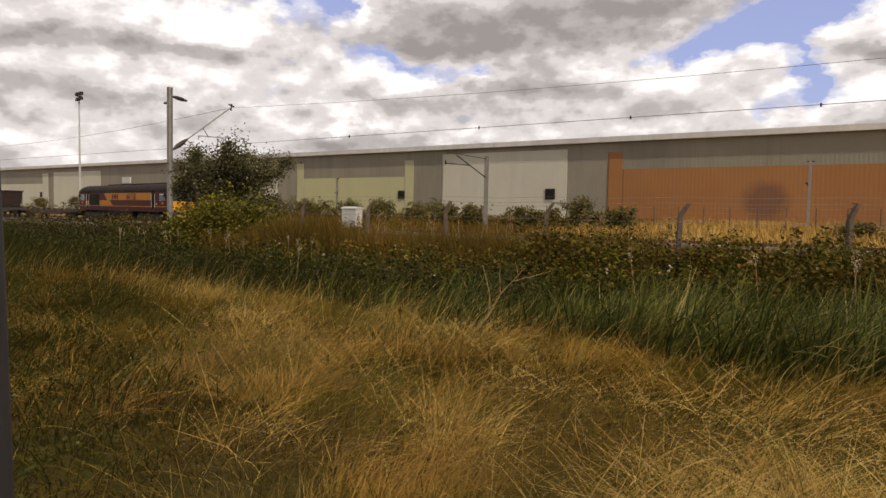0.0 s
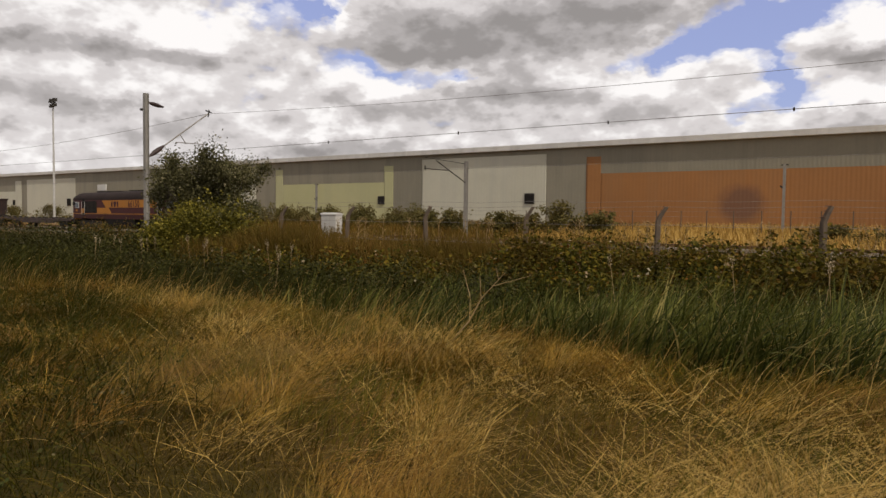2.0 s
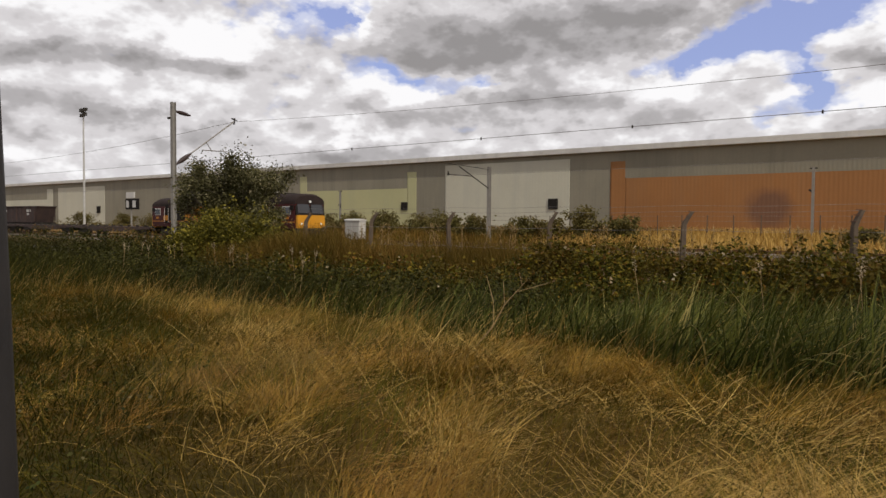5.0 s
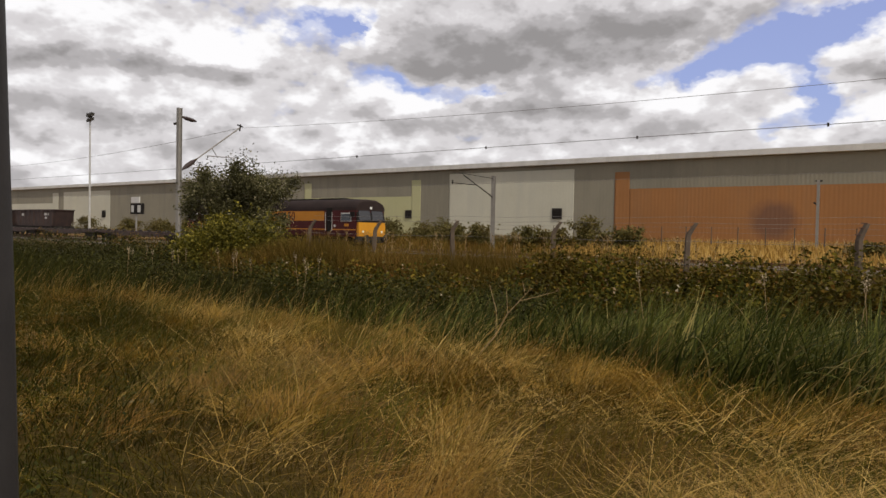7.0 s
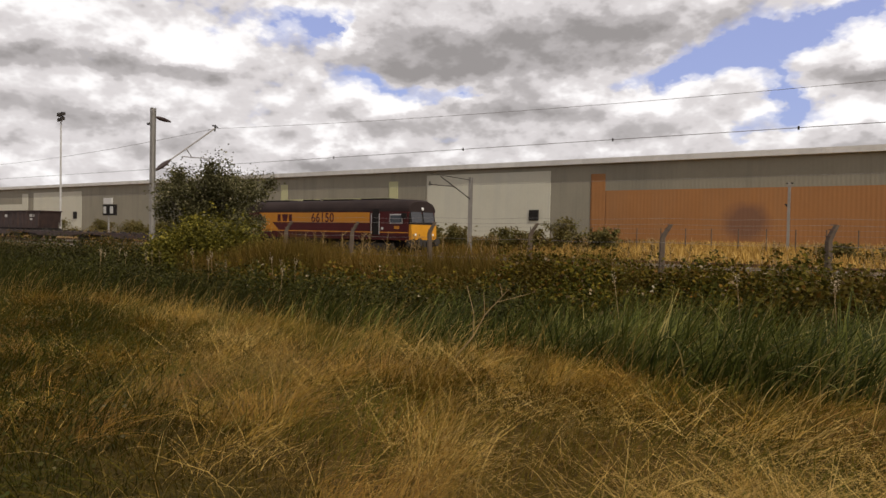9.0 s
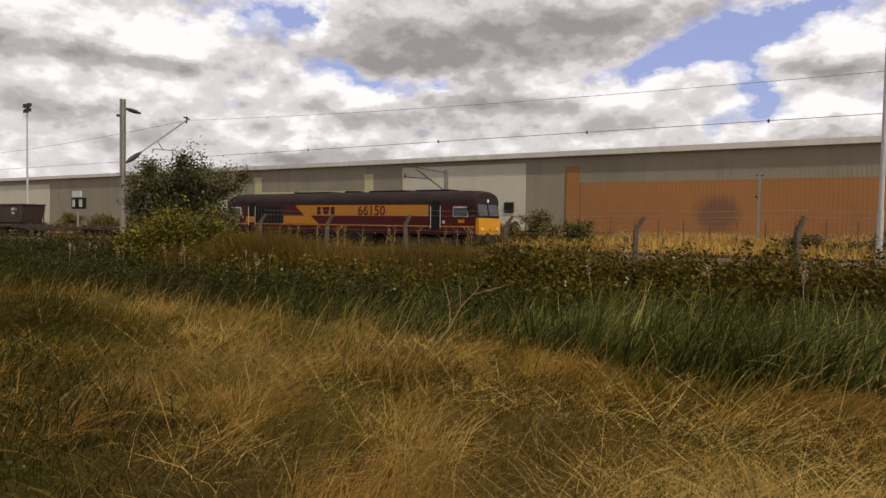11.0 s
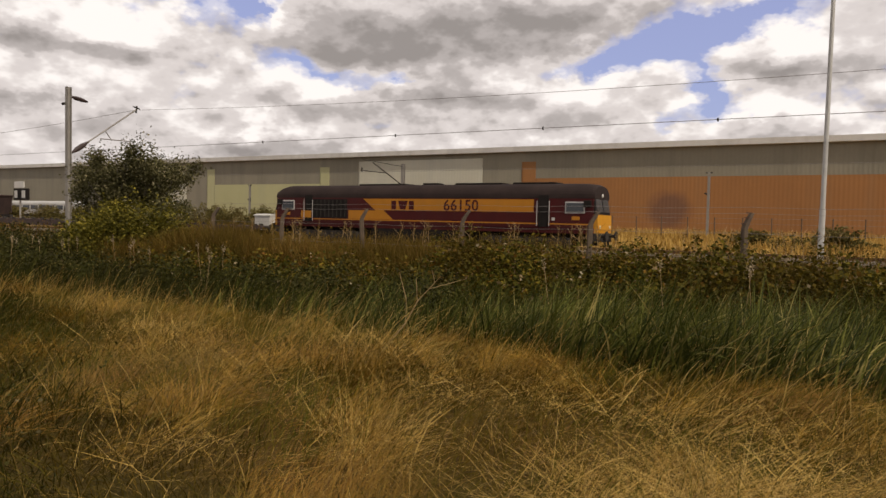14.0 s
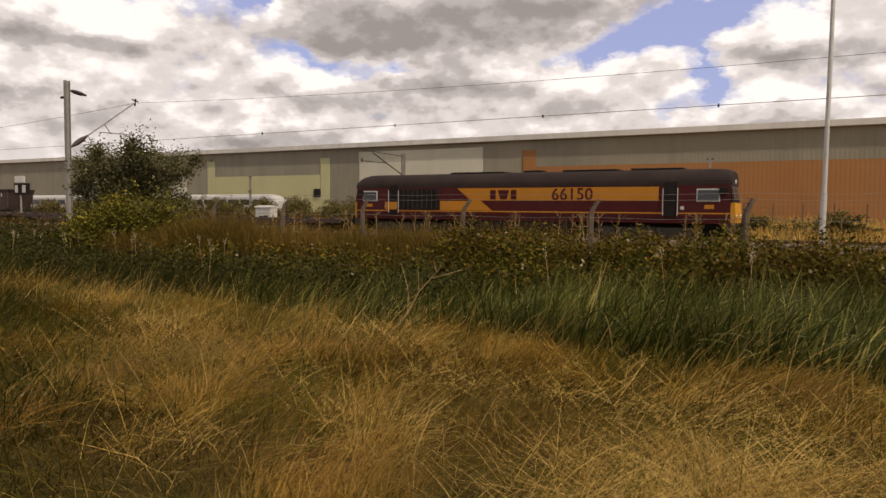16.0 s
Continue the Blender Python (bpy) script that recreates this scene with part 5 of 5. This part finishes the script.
def brambles():
    # a thicket along the fence, in overlapping mounds
    pts = []
    r = np.random.RandomState(5)
    for i in range(48):
        cx = -7.2 + i * 0.36
        h = 1.14 + 0.12 * math.sin(i * 1.3) + 0.10 * math.sin(i * 0.45 + 1)
        pts.append(mound_points(cx, 13.7 + r.uniform(-0.7, 0.7), 0.85, 0.9, h, 1500, i))
        pts.append(mound_points(cx + 0.2, 12.5 + r.uniform(-0.5, 0.5), 0.8, 0.8, h - 0.22, 900, 50 + i, -0.25))
    for i in range(22):
        pts.append(mound_points(-15.5 + i * 0.42, 12.3 + r.uniform(-0.7, 0.7), 0.8, 0.8, 0.95 + 0.15 * math.sin(i * 2.1), 700, 170 + i, -0.25))
    ob = leaves("bramble_thicket", np.concatenate(pts), 0.085, M["bramble"], seed=41)
    tagged(ob, "dark green bramble thicket along the fence", "brambles", kind="stuff")
    pts = []
    for i in range(64):
        cx = -56 + i * 0.56
        pts.append(mound_points(cx, 13.4 + r.uniform(-0.9, 0.9), 1.0, 1.2, 1.12 + 0.18 * math.sin(i * 1.9), 900, 100 + i))
    for i in range(44):
        cx = -24 + i * 0.42
        pts.append(mound_points(cx, 10.9 + r.uniform(-0.8, 0.9), 0.8, 0.9, 0.92 + 0.14 * math.sin(i * 1.7), 700, 200 + i, -0.3))
    ob = leaves("nettle_bank", np.concatenate(pts), 0.075, M["nettle"], seed=42, up=0.6)
    tagged(ob, "dark bank of nettles along the ditch", "nettles", kind="stuff")


def dry_weeds():
    n = 30000
    x, y = R.uniform(-30, 7, n), R.uniform(15.4, 30.5, n)
    keep = (np.abs(y - 23.0) > 1.7) & (R.rand(n) < np.where(y < 21, 1.0, 0.6))
    x, y = x[keep], y[keep]
    n = len(x)
    tall = np.where(y < 21, 1.12, 1.0) + 0.22 * smooth_noise(x, y, 0.9, 17)
    ob = blades("dry_weeds", x, y, tall * R.uniform(0.6, 1.12, n), R.uniform(0.012, 0.03, n), R.uniform(0.0, 0.35, n), R.uniform(0, 6.28, n), R.uniform(0.0, 0.7, n), M["dry"], seed=51, seg=3)
    tagged(ob, "brown dry weeds beside the line", "weeds", kind="stuff")
    n = 26000
    x, y = R.uniform(-20, -4.5, n), R.uniform(13.2, 15.6, n)
    keep = R.rand(n) < np.clip((-4.5 - x) / 4, 0, 1) * np.clip((x + 20) / 3, 0, 1)
    x, y = x[keep], y[keep]
    n = len(x)
    ob = blades("fence_grass", x, y, (1.24 + 0.2 * smooth_noise(x, y, 1.0, 19)) * R.uniform(0.6, 1.15, n), R.uniform(0.008, 0.02, n), R.uniform(0.0, 0.4, n), R.uniform(0, 6.28, n), R.uniform(0.0, 0.8, n), M["dry"], seed=54, seg=3)
    tagged(ob, "brown dry grass growing through the fence", "grass", kind="stuff")
    # broad-leaved weeds among them
    pts = []
    r = np.random.RandomState(9)
    for i in range(70):
        pts.append(mound_points(r.uniform(-40, 5), r.uniform(15.6, 20.5), 0.5, 0.5, r.uniform(0.9, 1.45), 260, 300 + i))
    ob = leaves("dock_leaves", np.concatenate(pts), 0.07, M["dry"], seed=53)
    tagged(ob, "rusty brown docks beside the fence", "weeds", kind="stuff")
    n = 26000
    x, y = R.uniform(-85, 15, n), R.uniform(50, 93, n)
    keep = x > -33 + 6 * smooth_noise(x, y, 0.2, 33)
    xb, yb = x[~keep], y[~keep]
    nb = len(xb)
    ob = blades("brown_field_grass", xb, yb, R.uniform(0.5, 1.0, nb), R.uniform(0.05, 0.12, nb), R.uniform(0.0, 0.4, nb), R.uniform(0, 6.28, nb), R.uniform(0.0, 0.6, nb), M["dry"], seed=55, seg=2)
    tagged(ob, "brown dry grass in the field by the lines", "grass", kind="stuff")
    x, y = x[keep], y[keep]
    n = len(x)
    ob = blades("field_grass", x, y, R.uniform(0.5, 1.0, n), R.uniform(0.05, 0.12, n), R.uniform(0.0, 0.4, n), R.uniform(0, 6.28, n), R.uniform(0.0, 0.6, n), M["field"], seed=52, seg=2)
    tagged(ob, "pale dry grass in the field before the warehouse", "grass", kind="stuff")


def build_willowherb():
    """One tall dead stalk with side twigs, repeated along the fence."""
    w = empty("dead_stalk", pose(-8, 16, 0))
    bm = bmesh.new()
    rod(bm, (0, 0, -0.1), (0.03, 0.02, 0.9), 0.012, 0.009, 6, False)
    rod(bm, (0.03, 0.02, 0.9), (0.10, 0.02, 1.6), 0.009, 0.004, 6, False)
    for i in range(7):
        z = 0.75 + i * 0.12
        a = i * 2.4
        rod(bm, (0.03 + (z - 0.9) * 0.1, 0.02, z), (0.03 + 0.16 * math.cos(a), 0.02 + 0.16 * math.sin(a), z + 0.16), 0.006, 0.003, 5, False)
    part("stem", bm, M["dead"], w)
    r = np.random.RandomState(2)
    n = 40
    z = r.uniform(1.1, 1.62, n)
    pts = np.stack([0.02 + (z - 0.9) * 0.1 + r.normal(0, 0.03, n), 0.02 + r.normal(0, 0.03, n), z], 1)
    leaves("seed_head", pts, 0.05, M["dry"], w, 3)["kind"] = "stuff"
    tagged(w, "tall dead weed stalk standing by the fence", "weed stalk", "dead weed stalks")
    rr = random.Random(8)
    first = True
    for i in range(60):
        x, y = rr.uniform(-19, 4), rr.uniform(15.3, 18.0)
        m = pose(x, y, 0.0, rr.uniform(-9, 9), rr.uniform(-9, 9), rr.uniform(0, 360))
        if first:
            w.matrix_basis = m
            first = False
        else:
            copy_thing(w, m)


def build_dead_umbel():
    """The bare forked dead stalk leaning at the edge of the ditch."""
    w = empty("dead_hogweed", pose(-4.59, 7.17, 0.0))
    bm = bmesh.new()
    pts = [((-0.16, -0.1, -0.02), 0.009), ((0.12, 0.0, 0.34), 0.008), ((0.27, 0.02, 0.62), 0.007), ((0.58, 0.05, 0.95), 0.004)]
    for (a, ra), (b, rb) in zip(pts, pts[1:]):
        rod(bm, a, b, ra, rb, 6, False)
    for a, b in (((0.12, 0, 0.34), (0.06, 0.1, 0.62)), ((0.06, 0.1, 0.62), (-0.06, 0.12, 0.95)), ((0.27, 0.02, 0.62), (0.26, 0.0, 0.90)), ((0.42, 0.03, 0.78), (0.9, 0.1, 0.93)), ((0.5, 0.04, 0.86), (0.48, 0.0, 1.02))):
        rod(bm, a, b, 0.005, 0.003, 5, False)
    part("stem", bm, M["dead"], w)
    for k, (cx, cy, cz) in enumerate(((0.26, 0.0, 0.70), (0.9, 0.1, 0.93), (0.58, 0.05, 0.95), (0.2, -0.05, 0.62))):
        r = np.random.RandomState(k)
        leaves("flower_head", np.array([cx, cy, cz]) + r.normal(0, 0.035, (20, 3)) * np.array([1, 1, 0.4]), 0.025, M["dry"], w, k)["kind"] = "stuff"
    tagged(w, "bare forked dead hogweed stalk at the ditch edge", "dead plant")


def build_plumes():
    """Pale fluffy seed heads above the reeds."""
    rr = random.Random(3)
    w = empty("seed_plume", pose(0, 10, 0))
    bm = bmesh.new()
    rod(bm, (0, 0, 0), (0.02, 0, 1.3), 0.006, 0.004, 5, False)
    part("stem", bm, M["dead"], w)
    r = np.random.RandomState(6)
    leaves("plume", np.array([0.02, 0, 1.34]) + r.normal(0, 1, (40, 3)) * np.array([0.012, 0.012, 0.05]), 0.026, M["fluff"], w, 6)["kind"] = "stuff"
    tagged(w, "pale fluffy seed head above the reeds", "seed head", "seed heads")
    spots = [(-2.05, 10.8, 1.0), (-1.0, 10.6, 1.03), (-0.8, 10.6, 1.0), (-3.9, 10.9, 0.95)] + [(rr.uniform(-22, -10), rr.uniform(10, 12.5), rr.uniform(0.75, 0.95)) for _ in range(16)]
    for i, (x, y, k) in enumerate(spots):
        m = pose(x, y, -0.3 + 1.3 * (k - 1), rr.uniform(-8, 8), rr.uniform(-8, 8), rr.uniform(0, 360))
        if i == 0:
            w.matrix_basis = m
        else:
            copy_thing(w, m)


M["dead"] = surface("dead_stems", (0.26, 0.17, 0.075), (0.36, 0.25, 0.12), 8.0, 60, 0.85)
M["fluff"] = foliage("pale_fluff", [(0.0, (0.40, 0.31, 0.20)), (1.0, (0.56, 0.46, 0.32))], 0.8, (0.30, 0.22, 0.13), 0.5)
straw_field()
reed_bed()
brambles()
dry_weeds()
build_willowherb()
build_dead_umbel()
build_plumes()


def build_bush(name, x, y, z, rx, ry, h, n, size, mat, low_mat=None, seed=1, label="", stems=9):
    b = empty(name, pose(x, y, z))
    r = random.Random(seed)
    bm = bmesh.new()
    tips = []
    for i in range(stems):
        a = 2 * math.pi * i / stems + r.uniform(-0.3, 0.3)
        p = Vector((0.12 * math.cos(a), 0.12 * math.sin(a), -0.1))
        d = Vector((math.cos(a) * 0.32, math.sin(a) * 0.32, 1)).normalized()
        rad = 0.045 * h / 3
        for k in range(5):
            q = p + d * h * 0.19
            rod(bm, p, q, rad, rad * 0.72, 6, False)
            p, rad = q, rad * 0.72
            d = (d + Vector((r.uniform(-0.3, 0.3) + 0.05 * math.cos(a), r.uniform(-0.3, 0.3) + 0.05 * math.sin(a), r.uniform(-0.1, 0.2)))).normalized()
            if k > 1:
                e = p + Vector((r.uniform(-1, 1), r.uniform(-1, 1), r.uniform(0, 0.8))).normalized() * h * 0.2
                rod(bm, p, e, rad * 0.7, rad * 0.3, 5, False)
                tips.append(e)
        tips.append(p)
    part("stem", bm, M["bark"], b)
    rr = np.random.RandomState(seed)
    clumps = []
    for i in range(46 + n // 800):
        u = rr.normal(size=3)
        u /= np.linalg.norm(u)
        u[2] = abs(u[2]) * 1.0
        k = rr.uniform(0.35, 1.0)
        sq = 1.35 - 0.85 * max(0.0, u[2])
        clumps.append((u[0] * rx * k * sq, u[1] * ry * k * sq, 0.15 * h + u[2] * h * 0.80 * k + rr.uniform(-0.05, 0.1) * h))
    clumps += [tuple(t) for t in tips]
    c = np.array(clumps)
    who = rr.randint(0, len(c), n)
    sd = rr.uniform(0.5, 1.3, len(c))[who][:, None]
    pts = c[who] + rr.normal(0, 1, (n, 3)) * sd * np.array([rx, ry, h * 0.6]) * 0.11
    pts[:, 2] = np.maximum(pts[:, 2], 0.02)
    if low_mat is None:
        leaves("crown", pts, size, mat, b, seed)["kind"] = "stuff"
    else:
        low = pts[:, 2] < h * 0.44 + 0.12 * h * np.sin(pts[:, 0] * 2.1)
        leaves("crown", pts[~low], size, mat, b, seed)["kind"] = "stuff"
        leaves("lower_leaves", pts[low], size * 1.15, low_mat, b, seed + 1)["kind"] = "stuff"
    tagged(b, label or "green scrub bush in the dry field", "bush", "scrub bushes")
    return b


def bramble_skirt():
    """Yellow-green brambles heaped against the foot of the large bush."""
    r = np.random.RandomState(77)
    pts = []
    for i in range(13):
        u = -2.15 + 4.3 * i / 12
        h = 2.15 - 0.24 * abs(u) ** 1.6 + 0.2 * math.sin(i * 2.3)
        pts.append(mound_points(-19.2 + 0.6 * u + r.uniform(-0.3, 0.3), 14.5 + 0.8 * u * 0.75 + r.uniform(-0.3, 0.3), 0.62, 0.7, h, 1100, 700 + i, -0.1))
    ob = leaves("bramble_mound", np.concatenate(pts), 0.10, M["olive"], seed=78)
    tagged(ob, "yellow-green brambles heaped at the foot of the bush", "brambles", kind="stuff")


bramble_skirt()
build_bush("elder_bush", -22.6, 17.0, 0.0, 2.3, 1.9, 3.8, 62000, 0.095, M["elder"], M["olive"], 7, "large grey-green bush with yellow-green brambles at its foot", 14)
for _k, (_x, _y, _rx, _h) in enumerate(((-39.6, 60, 2.6, 2.7), (-34.0, 60, 2.2, 2.5), (-31.0, 60, 2.0, 2.3), (-27.3, 60, 3.3, 3.3), (-24.0, 61, 2.2, 2.6), (-5.0, 60, 2.6, 1.6), (-46.0, 64, 2.4, 2.5),
                                      (-119.0, 66, 4.0, 3.0), (-135.0, 66, 5.0, 3.2), (-150.0, 66, 5.0, 3.0), (-170.0, 68, 6.0, 3.2), (1.0, 60, 3.2, 2.0))):
    build_bush("scrub_bush", _x, _y, float(ground_height(_x, _y)) - 0.3, _rx, _rx * 0.7, _h, 2600, 0.26, M["scrub"], None, 60 + _k, "", 6)


def far_hedge():
    """A broken line of scrub across the field."""
    r = np.random.RandomState(15)
    pts = []
    for i in range(46):
        x = -118 + i * 1.5 + r.uniform(-0.8, 0.8)
        y = 71 + r.uniform(-2, 2)
        pts.append(mound_points(x, y, r.uniform(1.4, 2.4), 1.6, r.uniform(2.4, 3.2), 1100, 500 + i, float(ground_height(x, y)) - 0.1))
    ob = leaves("scrub_line", np.concatenate(pts), 0.26, M["scrub"], seed=71)
    tagged(ob, "broken line of olive scrub across the field", "scrub", kind="stuff")
    # low thorn growth between the lines
    pts = []
    for i in range(20):
        x = r.uniform(-34, -16)
        pts.append(mound_points(x, r.uniform(25.5, 29.5), r.uniform(0.5, 0.9), 0.6, r.uniform(0.7, 1.25), 300, 600 + i, -0.35))
    ob = leaves("thorn_growth", np.concatenate(pts), 0.09, M["dry"], seed=72)
    tagged(ob, "low brown thorn growth between the lines", "scrub", kind="stuff")


far_hedge()


# ---------------------------------------------------------------- movement
LOCO_X = [(0.0, -63.36), (1.5, -59.20), (3.5, -53.35), (4.0, -50.73), (7.0, -41.03), (9.0, -34.95), (12.5, -24.34), (14.5, -18.35), (16.0, -13.76)]


def on_line(x, back=0.0):
    """A pose on the locomotive's line, some metres behind x along it."""
    _, turn = line_bend(LOCO_Y, x - back / 2)
    xx = x - back * math.cos(radians(turn))
    y, turn = line_bend(LOCO_Y, xx)
    return pose(xx, y, 0.0, 0, 0, turn)


def motions():
    walk(loco, [(t, on_line(x)) for t, x in LOCO_X])
    for i, w in enumerate(flats):
        walk(w, [(t, on_line(x, 20.55 + 19.65 * i)) for t, x in LOCO_X])
    for i, w in enumerate(wagons):
        off = -6.8 - 13.9 * i
        walk(w, [(t, pose(x + off, 46.0, 0.05)) for t, x in ((0.0, -112.6), (3.0, -106.8), (6.5, -100.7), (8.5, -96.1), (12.5, -87.9), (16.0, -80.6))])
    for i, c in enumerate(coaches):
        off = -11.3 - 22.9 * i
        walk(c, [(t, pose(-74.3 + 24.5 * (t - 16.0) + off, 82.0, 0.45)) for t in (0.0, 8.0, 16.0)])


motions()
